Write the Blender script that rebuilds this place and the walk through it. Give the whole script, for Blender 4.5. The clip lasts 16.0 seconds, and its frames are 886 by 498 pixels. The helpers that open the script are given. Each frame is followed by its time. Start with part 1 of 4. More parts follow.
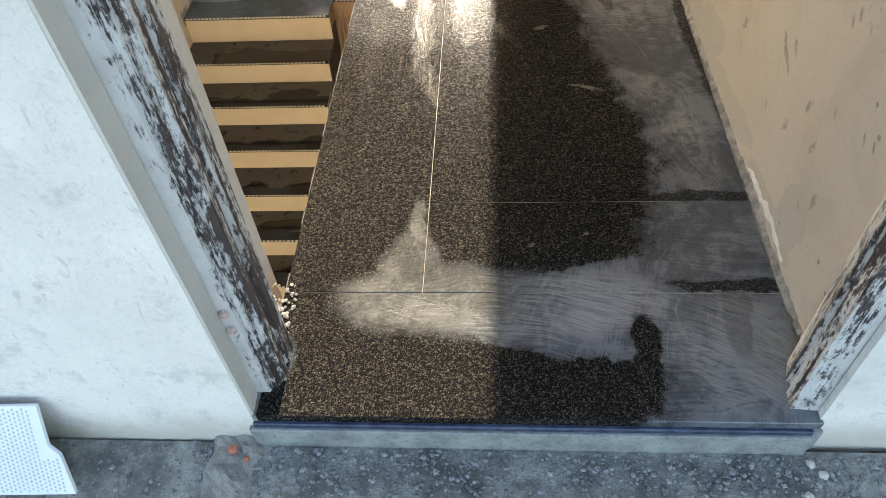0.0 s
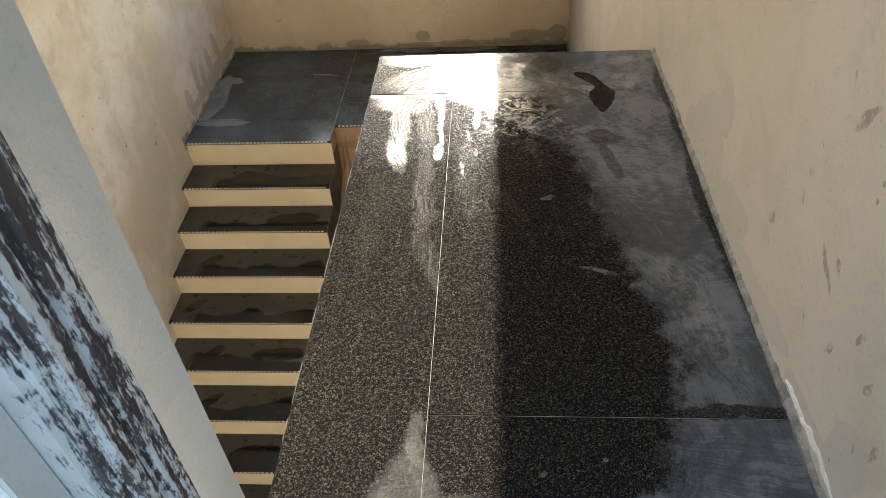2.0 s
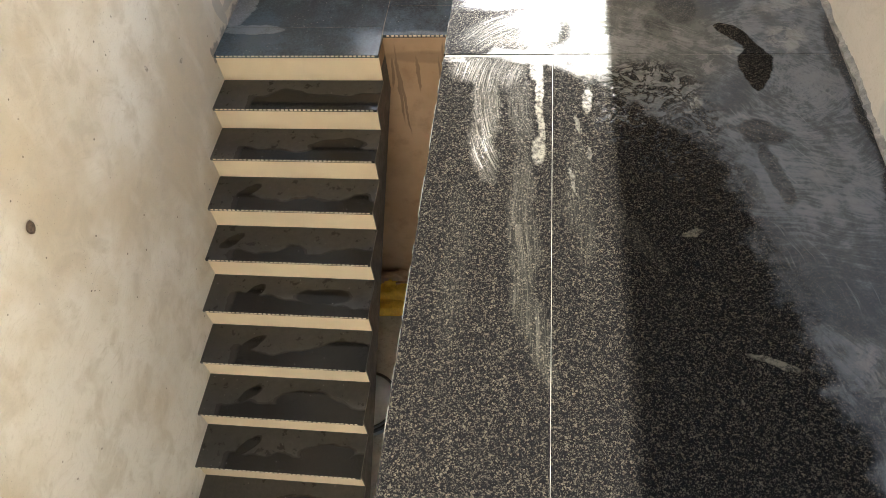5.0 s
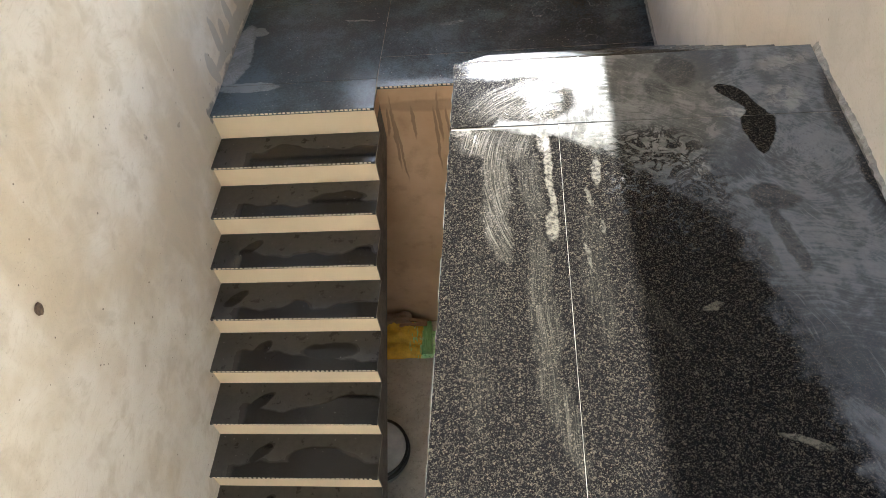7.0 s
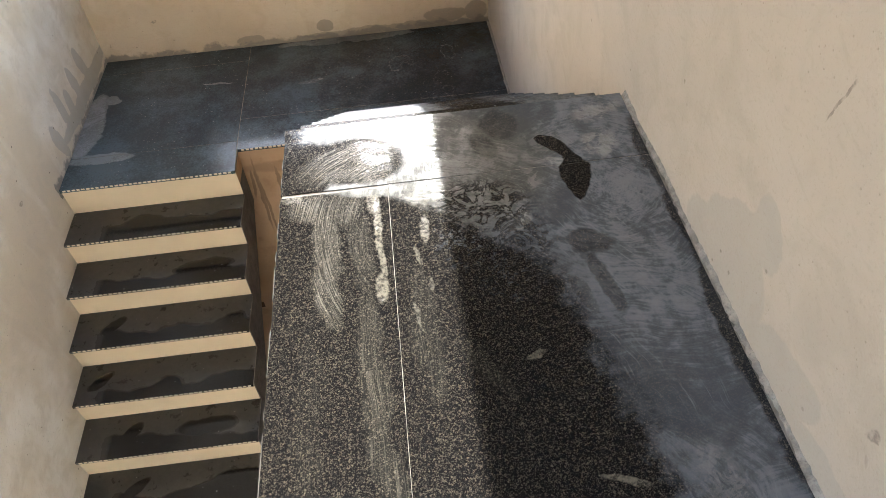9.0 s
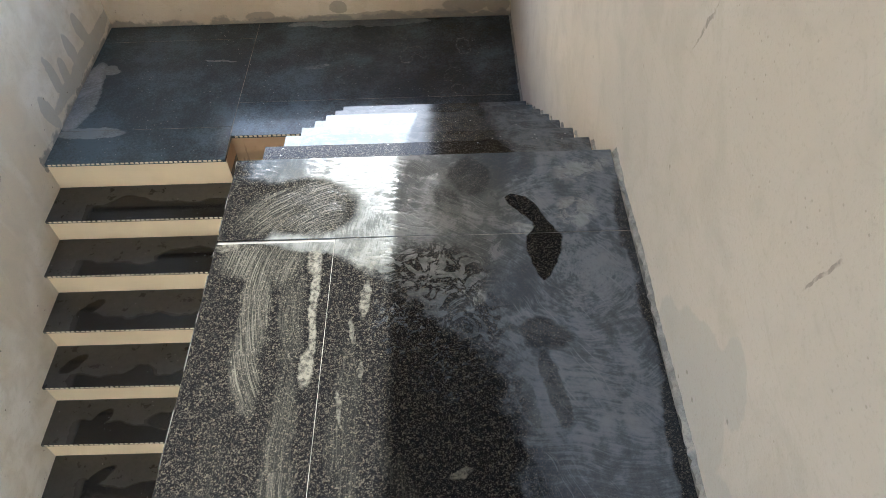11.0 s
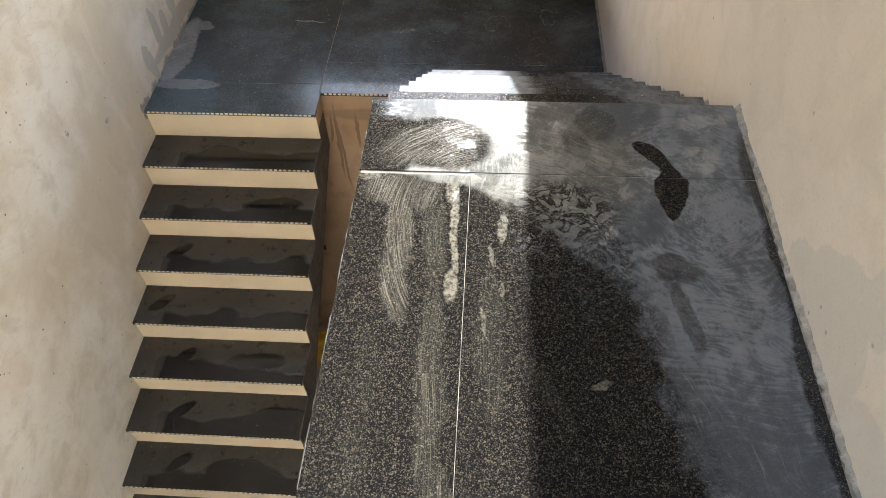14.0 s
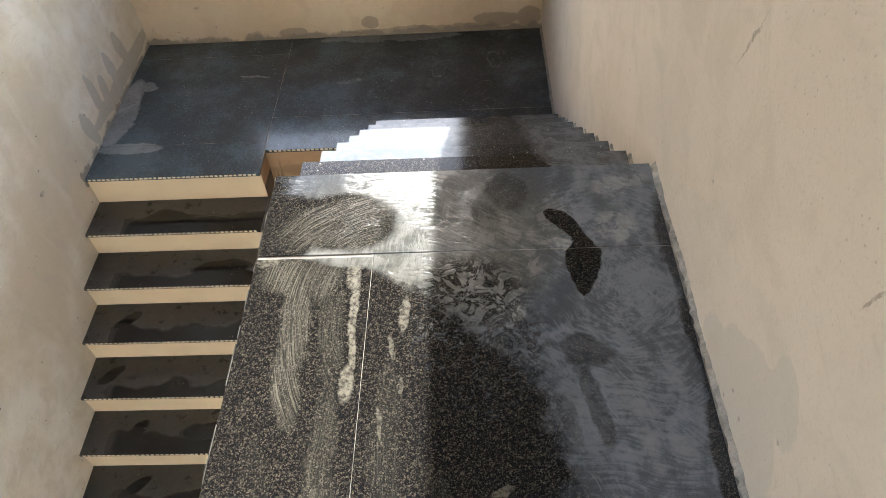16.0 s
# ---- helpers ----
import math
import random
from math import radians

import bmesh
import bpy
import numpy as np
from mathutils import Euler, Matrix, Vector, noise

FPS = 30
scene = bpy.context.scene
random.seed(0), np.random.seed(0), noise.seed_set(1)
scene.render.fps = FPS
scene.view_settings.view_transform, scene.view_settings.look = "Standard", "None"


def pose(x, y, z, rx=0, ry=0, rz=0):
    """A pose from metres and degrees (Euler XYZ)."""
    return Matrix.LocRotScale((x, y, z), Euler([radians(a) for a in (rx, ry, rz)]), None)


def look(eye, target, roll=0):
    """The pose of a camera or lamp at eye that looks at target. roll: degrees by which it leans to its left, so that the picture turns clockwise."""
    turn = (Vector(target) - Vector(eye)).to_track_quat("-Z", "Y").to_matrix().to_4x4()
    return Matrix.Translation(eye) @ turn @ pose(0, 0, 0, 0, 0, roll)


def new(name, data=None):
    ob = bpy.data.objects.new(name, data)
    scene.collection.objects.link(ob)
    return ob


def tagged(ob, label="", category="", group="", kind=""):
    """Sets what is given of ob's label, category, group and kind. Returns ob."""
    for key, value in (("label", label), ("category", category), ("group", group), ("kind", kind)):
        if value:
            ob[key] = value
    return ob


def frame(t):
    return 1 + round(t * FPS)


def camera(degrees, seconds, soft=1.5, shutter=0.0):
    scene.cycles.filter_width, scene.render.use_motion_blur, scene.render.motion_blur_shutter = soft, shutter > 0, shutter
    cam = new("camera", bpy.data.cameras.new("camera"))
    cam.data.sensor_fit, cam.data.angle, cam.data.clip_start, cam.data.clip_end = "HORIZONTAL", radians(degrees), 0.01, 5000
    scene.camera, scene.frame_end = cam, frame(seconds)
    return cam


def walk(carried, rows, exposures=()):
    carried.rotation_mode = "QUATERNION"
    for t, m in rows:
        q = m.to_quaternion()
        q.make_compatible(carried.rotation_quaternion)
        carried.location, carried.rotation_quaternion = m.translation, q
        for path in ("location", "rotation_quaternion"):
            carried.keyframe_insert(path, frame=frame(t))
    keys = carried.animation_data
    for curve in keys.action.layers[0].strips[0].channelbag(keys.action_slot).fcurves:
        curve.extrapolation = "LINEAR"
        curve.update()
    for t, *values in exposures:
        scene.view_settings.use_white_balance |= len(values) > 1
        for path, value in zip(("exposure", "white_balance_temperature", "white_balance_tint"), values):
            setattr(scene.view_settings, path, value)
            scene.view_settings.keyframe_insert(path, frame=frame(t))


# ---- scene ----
cam = camera(64.4, 16.0, soft=0.6)
PATH = [
    (0, (0.144, -0.885, 1.154), (0.005, 0.425, -0.351), -4.7),
    (0.5, (0.145, -0.85, 1.175), (-0.032, 0.543, -0.25), -5.5),
    (1, (0.157, -0.769, 1.198), (-0.03, 0.706, -0.141), -5.6),
    (1.1, (0.155, -0.749, 1.203), (-0.029, 0.737, -0.123), -5.5),
    (1.5, (0.158, -0.679, 1.211), (-0.02, 0.826, -0.094), -5.1),
    (2, (0.137, -0.589, 1.214), (-0.006, 0.901, -0.112), -3.9),
    (2.5, (0.129, -0.527, 1.221), (0.006, 0.99, -0.077), -2.9),
    (3, (0.123, -0.462, 1.217), (-0.032, 1.052, -0.08), -3.6),
    (3.5, (0.128, -0.326, 1.21), (-0.107, 1.164, -0.104), -6.0),
    (4, (0.117, -0.234, 1.189), (-0.191, 1.112, -0.258), -7.7),
    (4.5, (0.036, -0.089, 1.169), (-0.219, 1.186, -0.351), -7.0),
    (4.7, (-0.014, -0.028, 1.162), (-0.252, 1.186, -0.409), -6.9),
    (6.8, (-0.109, 0.122, 1.243), (-0.354, 1.359, -0.309), -8.6),
    (7, (-0.103, 0.122, 1.253), (-0.327, 1.393, -0.275), -9.2),
    (7.5, (-0.097, 0.121, 1.252), (-0.267, 1.424, -0.256), -8.2),
    (8, (-0.071, 0.118, 1.254), (-0.181, 1.431, -0.251), -6.6),
    (8.5, (-0.005, 0.14, 1.256), (0.012, 1.471, -0.237), -4.9),
    (9, (0.073, 0.153, 1.266), (0.131, 1.512, -0.2), -5.0),
    (9.2, (0.106, 0.154, 1.27), (0.182, 1.519, -0.191), -5.0),
    (11.3, (0.295, 0.494, 1.286), (0.244, 1.779, -0.245), -1.8),
    (11.5, (0.305, 0.506, 1.287), (0.196, 1.794, -0.24), -3.0),
    (12, (0.331, 0.522, 1.304), (0.131, 1.859, -0.17), -3.5),
    (12.5, (0.27, 0.466, 1.299), (0.056, 1.773, -0.198), -3.9),
    (13, (0.11, 0.348, 1.279), (0.027, 1.618, -0.264), -2.3),
    (13.5, (0.045, 0.292, 1.278), (-0.068, 1.532, -0.287), -2.7),
    (14, (0.043, 0.291, 1.286), (-0.075, 1.547, -0.266), -2.3),
    (14.5, (0.07, 0.32, 1.291), (-0.05, 1.601, -0.241), -4.4),
    (15, (0.119, 0.384, 1.298), (-0.01, 1.69, -0.212), -4.5),
    (15.5, (0.181, 0.433, 1.295), (0.065, 1.763, -0.194), -4.3),
    (16, (0.254, 0.466, 1.292), (0.157, 1.781, -0.211), -4.9),
]
walk(cam, [(t, look(eye, target, roll)) for t, eye, target, roll in PATH],
     exposures=[(0, 3.10, 6950, 10), (0.5, 3.10, 7000, 11), (1.5, 2.97, 6700, 10), (2.5, 2.86, 6000, 6), (3.5, 2.69, 6000, 5), (4.5, 3.35, 5950, 7), (7.0, 3.40, 5600, 9), (9.0, 3.40, 5700, 10), (11.5, 3.30, 5200, 6), (12.5, 3.30, 5250, 7), (14.5, 3.35, 5700, 9), (16.0, 3.30, 5650, 9)])

# ---- light and sky ----
SUN_ELEV = radians(18.5)
world = bpy.data.worlds.new("sky")
scene.world = world
world.use_nodes = True
wn = world.node_tree
wn.nodes.clear()
sky = wn.nodes.new("ShaderNodeTexSky")
sky.sky_type = 'NISHITA'
sky.sun_disc = False
sky.sun_elevation = SUN_ELEV
sky.sun_rotation = 0.0
sky.dust_density = 2.0
bg = wn.nodes.new("ShaderNodeBackground")
bg.inputs["Strength"].default_value = 0.095
wo = wn.nodes.new("ShaderNodeOutputWorld")
wn.links.new(sky.outputs[0], bg.inputs["Color"])
wn.links.new(bg.outputs[0], wo.inputs["Surface"])

sun_data = bpy.data.lights.new("sun", 'SUN')
sun_data.energy = 3.9
sun_data.angle = radians(0.55)
sun_data.color = (1.0, 0.92, 0.79)
sun = new("sun", sun_data)
sun.matrix_world = look((0, 5.0, 5.0 * math.tan(SUN_ELEV)), (0, 0, 0))


# ---- material tools ----
class Shader:
    """A small builder for node materials on a Principled surface."""

    def __init__(self, name):
        self.mat = bpy.data.materials.new(name)
        self.mat.use_nodes = True
        self.t = self.mat.node_tree
        self.t.nodes.clear()
        self.out = self.t.nodes.new("ShaderNodeOutputMaterial")
        self.p = self.t.nodes.new("ShaderNodeBsdfPrincipled")
        self.t.links.new(self.p.outputs[0], self.out.inputs["Surface"])
        self.pos = self.t.nodes.new("ShaderNodeNewGeometry").outputs["Position"]

    def put(self, socket, value):
        if hasattr(value, "is_linked"):
            self.t.links.new(value, socket)
        elif isinstance(value, (tuple, list)) and len(value) == 3 and socket.type == 'RGBA':
            socket.default_value = (*value, 1)
        else:
            socket.default_value = value

    def math(self, op, a, b=0.0, c=0.0, clamp=False):
        n = self.t.nodes.new("ShaderNodeMath")
        n.operation, n.use_clamp = op, clamp
        for s, v in zip(n.inputs, (a, b, c)):
            self.put(s, v)
        return n.outputs[0]

    def vec(self, op, a, b=(0, 0, 0), scale=1.0):
        n = self.t.nodes.new("ShaderNodeVectorMath")
        n.operation = op
        self.put(n.inputs[0], a)
        self.put(n.inputs[1], b)
        n.inputs[3].default_value = scale
        return n.outputs["Value" if op == 'LENGTH' else "Vector"]

    def split(self, v):
        n = self.t.nodes.new("ShaderNodeSeparateXYZ")
        self.put(n.inputs[0], v)
        return n.outputs

    def noise(self, scale, detail=3.0, rough=0.55, at=None, stretch=None, warp=0.0, color=False):
        n = self.t.nodes.new("ShaderNodeTexNoise")
        n.inputs["Scale"].default_value = scale
        n.inputs["Detail"].default_value = detail
        n.inputs["Roughness"].default_value = rough
        n.inputs["Distortion"].default_value = warp
        v = self.pos if at is None else at
        if stretch:
            v = self.vec('MULTIPLY', v, stretch)
        self.put(n.inputs["Vector"], v)
        return n.outputs["Color" if color else "Fac"]

    def cells(self, scale, at=None, feature='F1'):
        n = self.t.nodes.new("ShaderNodeTexVoronoi")
        n.feature = feature
        n.inputs["Scale"].default_value = scale
        self.put(n.inputs["Vector"], self.pos if at is None else at)
        return n.outputs

    def step(self, v, lo, hi, a=0.0, b=1.0):
        n = self.t.nodes.new("ShaderNodeMapRange")
        n.interpolation_type = 'SMOOTHSTEP'
        for s, x in zip(n.inputs, (v, lo, hi, a, b)):
            self.put(s, x)
        return n.outputs[0]

    def mix(self, f, a, b):
        n = self.t.nodes.new("ShaderNodeMix")
        n.data_type = 'RGBA'
        self.put(n.inputs["Factor"], f)
        self.put(n.inputs[6], a)
        self.put(n.inputs[7], b)
        return n.outputs[2]

    def lerp(self, f, a, b):
        n = self.t.nodes.new("ShaderNodeMix")
        self.put(n.inputs["Factor"], f)
        self.put(n.inputs[2], a)
        self.put(n.inputs[3], b)
        return n.outputs[0]

    def ramp(self, v, stops):
        n = self.t.nodes.new("ShaderNodeValToRGB")
        e = n.color_ramp.elements
        while len(e) < len(stops):
            e.new(0.5)
        for el, (p, c) in zip(e, stops):
            el.position = p
            el.color = (c, c, c, 1) if isinstance(c, (int, float)) else (*c, 1)
        self.put(n.inputs[0], v)
        return n.outputs[0]

    def spot(self, u, v, cu, cv, ru, rv, turn=0.0, soft=0.25):
        """1 inside an ellipse of the plane (u, v), 0 outside, with a soft rim."""
        a = radians(turn)
        du, dv = self.math('SUBTRACT', u, cu), self.math('SUBTRACT', v, cv)
        p = self.math('ADD', self.math('MULTIPLY', du, math.cos(a) / ru), self.math('MULTIPLY', dv, math.sin(a) / ru))
        q = self.math('ADD', self.math('MULTIPLY', du, -math.sin(a) / rv), self.math('MULTIPLY', dv, math.cos(a) / rv))
        r = self.math('ADD', self.math('MULTIPLY', p, p), self.math('MULTIPLY', q, q))
        return self.step(r, 1 + soft, 1 - soft)

    def spots(self, u, v, rows, soft=0.25):
        best = None
        for row in rows:
            s = self.spot(u, v, *row[:4], row[4] if len(row) > 4 else 0.0, soft)
            if len(row) > 5:
                s = self.math('MULTIPLY', s, row[5])
            best = s if best is None else self.math('MAXIMUM', best, s)
        return best

    def warped(self, coarse=0.1, fine=0.02):
        a = self.vec('SCALE', self.vec('SUBTRACT', self.noise(4.5, 2, color=True), (0.5, 0.5, 0.5)), scale=coarse)
        b = self.vec('SCALE', self.vec('SUBTRACT', self.noise(30, 3, color=True), (0.5, 0.5, 0.5)), scale=fine)
        return self.vec('ADD', self.vec('ADD', self.pos, a), b)

    def bump(self, h, strength=0.3, distance=0.005):
        n = self.t.nodes.new("ShaderNodeBump")
        n.inputs["Strength"].default_value = strength
        n.inputs["Distance"].default_value = distance
        self.put(n.inputs["Height"], h)
        self.put(self.p.inputs["Normal"], n.outputs[0])

    def done(self, color, rough, metal=0.0, spec=0.5):
        self.put(self.p.inputs["Base Color"], color)
        self.put(self.p.inputs["Roughness"], rough)
        self.put(self.p.inputs["Metallic"], metal)
        self.put(self.p.inputs["Specular IOR Level"], spec)
        return self.mat


def random_of(s):
    n = s.t.nodes.new("ShaderNodeObjectInfo")
    return n.outputs["Random"]


# ---- materials ----
def stone_flecks(s, pale=1.0):
    """Black granite: broken grey-brown crystals among black ones; gives the colour and the crystals' share."""
    wob = s.vec('ADD', s.pos, s.vec('SCALE', s.vec('SUBTRACT', s.noise(260, 2, color=True), (0.5, 0.5, 0.5)), scale=0.007))
    tint = s.split(s.cells(390, at=wob)["Color"])
    small = s.split(s.cells(760, at=wob)["Color"])
    crowd = s.math('MULTIPLY', s.math('SUBTRACT', s.noise(120, 3, 0.65), 0.5), 0.7)
    f = s.step(s.math('ADD', tint[0], crowd), 0.80, 0.88)
    f = s.math('MULTIPLY', f, s.lerp(tint[1], 0.45, 1.0))
    f = s.math('MAXIMUM', f, s.math('MULTIPLY', s.step(s.math('ADD', small[1], crowd), 0.82, 0.90), s.lerp(small[0], 0.25, 0.85)))
    tone = s.mix(s.noise(40, 2), (0.106 * pale, 0.090 * pale, 0.066 * pale), (0.046 * pale, 0.039 * pale, 0.030 * pale))
    dark = s.mix(s.noise(150, 4, 0.75), (0.0038, 0.0041, 0.0052), (0.0105, 0.0097, 0.0092))
    return s.mix(f, dark, tone), f


def swept(s, cx, cy, across=150.0, along=2.5, detail=3.0, bend=0.03):
    """Wiping strokes: fine lines that run in arcs about a far centre of the floor."""
    w = s.vec('ADD', s.pos, s.vec('SCALE', s.vec('SUBTRACT', s.noise(3.5, 2, color=True), (0.5, 0.5, 0.5)), scale=bend))
    x, y, z = s.split(w)
    dx, dy = s.math('SUBTRACT', x, cx), s.math('SUBTRACT', y, cy)
    r = s.math('SQRT', s.math('ADD', s.math('MULTIPLY', dx, dx), s.math('MULTIPLY', dy, dy)))
    n = s.t.nodes.new("ShaderNodeCombineXYZ")
    s.put(n.inputs[0], s.math('MULTIPLY', r, across))
    s.put(n.inputs[1], s.math('MULTIPLY', s.math('ARCTAN2', dy, dx), along))
    return s.noise(1.0, detail, 0.68, at=n.outputs[0])


def slurry(s):
    """Grey polishing slurry: clouds, wiped arcs, thin scratches and grit."""
    clouds = s.noise(4.2, 6, 0.62, warp=0.5)
    dabs = s.noise(1.0, 5, 0.7, stretch=(17, 11, 1), warp=0.9)
    pick = s.step(s.noise(2.4, 3, 0.6), 0.44, 0.56)
    strokes = s.lerp(pick, swept(s, -0.3, 0.2, 120, 9, 4, 0.16), swept(s, 0.58, 1.50, 130, 5, 4, 0.14))
    grit = s.noise(42, 5, 0.72)
    scratch = s.step(swept(s, -0.9, 0.4, 230, 9, 2, 0.12), 0.60, 0.66)
    k = s.math('ADD', s.math('MULTIPLY', clouds, 0.44), s.math('ADD', s.math('MULTIPLY', strokes, 0.22), s.math('ADD', s.math('MULTIPLY', grit, 0.15), s.math('MULTIPLY', dabs, 0.19))))
    k = s.math('ADD', s.math('ADD', s.math('MULTIPLY', s.step(k, 0.42, 0.58), 0.78), s.math('MULTIPLY', s.step(k, 0.485, 0.52), 0.22)), s.math('MULTIPLY', s.math('MULTIPLY', scratch, s.step(s.noise(3.3, 3), 0.46, 0.58)), 0.6))
    return k, s.step(strokes, 0.42, 0.62)


def granite_slab():
    s = Shader("black_granite_upper_landing")
    x, y, z = s.split(s.warped(0.07, 0.035))
    stone, crystal = stone_flecks(s)
    lane = s.math('DIVIDE', s.math('ADD', y, 0.3), 2.4)
    # where the wiped slurry begins, going across the landing, along its length
    edge = s.ramp(lane, [(0.0, 0.86), (0.05, 0.86), (0.075, 0.55), (0.14, 0.55), (0.165, 0.86), (0.19, 0.88), (0.28, 0.955),
                         (0.36, 0.915), (0.46, 0.865), (0.56, 0.825), (0.64, 0.775), (0.69, 0.64), (0.72, 0.57), (0.745, 0.49), (0.765, 0.42), (0.785, 0.15)])
    edge = s.math('SUBTRACT', edge, 0.41)
    k, strokes = slurry(s)
    ragged = s.math('MULTIPLY', s.math('SUBTRACT', s.noise(13, 6, 0.72), 0.5), 0.20)
    film = s.step(s.math('ADD', s.math('SUBTRACT', x, edge), ragged), -0.03, 0.035)
    film = s.math('MULTIPLY', film, s.lerp(s.step(s.math('SUBTRACT', x, edge), 0.0, 0.16), 0.72, 1.0))
    # branching veins where the slurry ran out into the wet stone
    veins = s.step(s.math('ABSOLUTE', s.math('SUBTRACT', s.noise(15, 4, 0.7, warp=0.8), 0.5)), 0.07, 0.02)
    run_out = s.spots(x, y, [(0.23, 1.46, 0.13, 0.10, 0, 0.95), (0.31, 1.33, 0.09, 0.09, 0, 0.7), (0.36, 1.15, 0.07, 0.10, 0, 0.5)], 0.8)
    film = s.math('MULTIPLY', film, s.math('SUBTRACT', 1.0, s.math('MULTIPLY', veins, run_out)))
    bits = s.math('MULTIPLY', s.spots(x, y, [(0.22, 1.36, 0.10, 0.12, 0, 0.5), (0.27, 1.22, 0.08, 0.08, 0, 0.4)], 0.8), s.step(s.noise(46, 5, 0.75, warp=1.0), 0.53, 0.62))
    film = s.math('MAXIMUM', film, bits)
    clear = s.spots(x, y, [
        (-0.11, 1.70, 0.175, 0.100, -4), (-0.22, 1.69, 0.11, 0.115), (-0.26, 1.62, 0.12, 0.05), (0.436, -0.115, 0.031, 0.055), (0.432, -0.20, 0.026, 0.08), (0.62, 0.025, 0.13, 0.016, 0, 0.9),
        (0.62, 0.272, 0.13, 0.018, 0, 0.85), (0.735, 1.05, 0.040, 0.55, 0, 0.85), (0.73, 1.58, 0.040, 0.18, 0, 0.75), (0.48, 1.305, 0.060, 0.040, 0, 0.62),
        (0.492, 1.17, 0.020, 0.10, 10, 0.5), (0.43, 1.14, 0.02, 0.06, 12, 0.3), (0.63, -0.05, 0.03, 0.1, 0, 0.35), (0.33, 1.80, 0.05, 0.07, 0, 0.45), (0.27, 1.70, 0.03, 0.06, 20, 0.4)], 0.3)
    # bare print of a shoe sole: its half width and its middle line along its length
    px, py, _ = s.split(s.warped(0.012, 0.012))
    along = s.math('DIVIDE', s.math('SUBTRACT', py, 1.44), 0.3)
    half = s.ramp(along, [(0.0, 0.0), (0.06, 0.13), (0.18, 0.29), (0.33, 0.43), (0.46, 0.44), (0.54, 0.27), (0.62, 0.19), (0.70, 0.26), (0.82, 0.34), (0.90, 0.27), (0.95, 0.0)])
    middle = s.ramp(along, [(0.0, 0.495), (0.40, 0.507), (0.56, 0.511), (0.68, 0.492), (0.82, 0.463), (0.95, 0.438)])
    off_line = s.math('ABSOLUTE', s.math('SUBTRACT', px, middle))
    sole = s.step(s.math('SUBTRACT', off_line, s.math('MULTIPLY', half, 0.1)), 0.003, -0.003)
    sole = s.math('MULTIPLY', sole, s.math('GREATER_THAN', half, 0.01))
    clear = s.math('MAXIMUM', clear, sole)
    # half-dried pool by the doorway, wiped in flat arcs
    arcs = s.step(swept(s, 0.12, -1.1, 240, 10, 4, 0.10), 0.32, 0.70)
    pool = s.spots(x, y, [(-0.02, -0.02, 0.15, 0.075), (0.12, -0.02, 0.2, 0.085), (-0.03, 0.08, 0.06, 0.06, 0, 0.8), (-0.03, 0.13, 0.04, 0.06, 0, 0.75), (-0.025, 0.20, 0.020, 0.06, 0, 0.75), (0.05, 0.03, 0.12, 0.05, 0, 0.8), (-0.275, -0.16, 0.03, 0.055, 0, 0.8)], 0.7)
    film = s.math('MAXIMUM', film, s.math('MULTIPLY', pool, s.lerp(arcs, 0.58, 0.88)))
    bare = s.math('SUBTRACT', 1.0, clear)
    film = s.math('MULTIPLY', film, bare)
    # thick pale drips beside the long joint
    ux, uy, _ = s.split(s.warped(0.025, 0.02))
    drip = s.spots(ux, uy, [(-0.040, 1.53, 0.015, 0.055), (-0.030, 1.41, 0.010, 0.10), (-0.034, 1.23, 0.014, 0.045), (-0.027, 1.30, 0.008, 0.07), (0.086, 1.40, 0.010, 0.05, -5, 0.75), (0.060, 1.31, 0.006, 0.035, 8, 0.7),
                            (0.045, 1.13, 0.005, 0.04, 12, 0.6), (0.083, 1.22, 0.005, 0.02, 0, 0.5), (0.09, 1.53, 0.045, 0.045, 0, 0.85), (0.03, 1.565, 0.09, 0.014, 0, 0.8), (-0.26, 1.565, 0.03, 0.016, 0, 0.7),
                            (0.290, 0.99, 0.022, 0.009, 20, 0.75), (0.40, 0.690, 0.042, 0.007, -20, 0.8), (0.35, 0.16, 0.007, 0.005, 0, 1.0), (0.23, 0.13, 0.010, 0.005, 30, 0.9)], 0.5)
    drip = s.math('MULTIPLY', drip, s.step(s.noise(70, 5, 0.75), 0.38, 0.60, 0.15, 0.9))
    # combed wipe marks on the stone
    comb = s.math('MULTIPLY', s.spots(x, y, [(-0.165, 1.40, 0.032, 0.15, 2, 0.8), (-0.162, 1.22, 0.026, 0.10, 14, 0.75), (-0.20, 1.52, 0.07, 0.05, 0, 0.6), (-0.11, 1.52, 0.05, 0.07, 0, 0.5), (-0.08, 1.38, 0.03, 0.14, 0, 0.3)], 0.6),
                  s.step(swept(s, 0.36, 1.42, 360, 3.5, 5, 0.04), 0.44, 0.66, 0.1, 0.78))
    fan = s.math('MULTIPLY', s.spots(x, y, [(-0.10, 1.70, 0.15, 0.075, 20, 0.55), (-0.05, 1.66, 0.07, 0.06, 0, 0.5)], 0.6), s.step(swept(s, 0.02, 1.50, 300, 2.5, 4, 0.05), 0.45, 0.64, 0.1, 0.85))
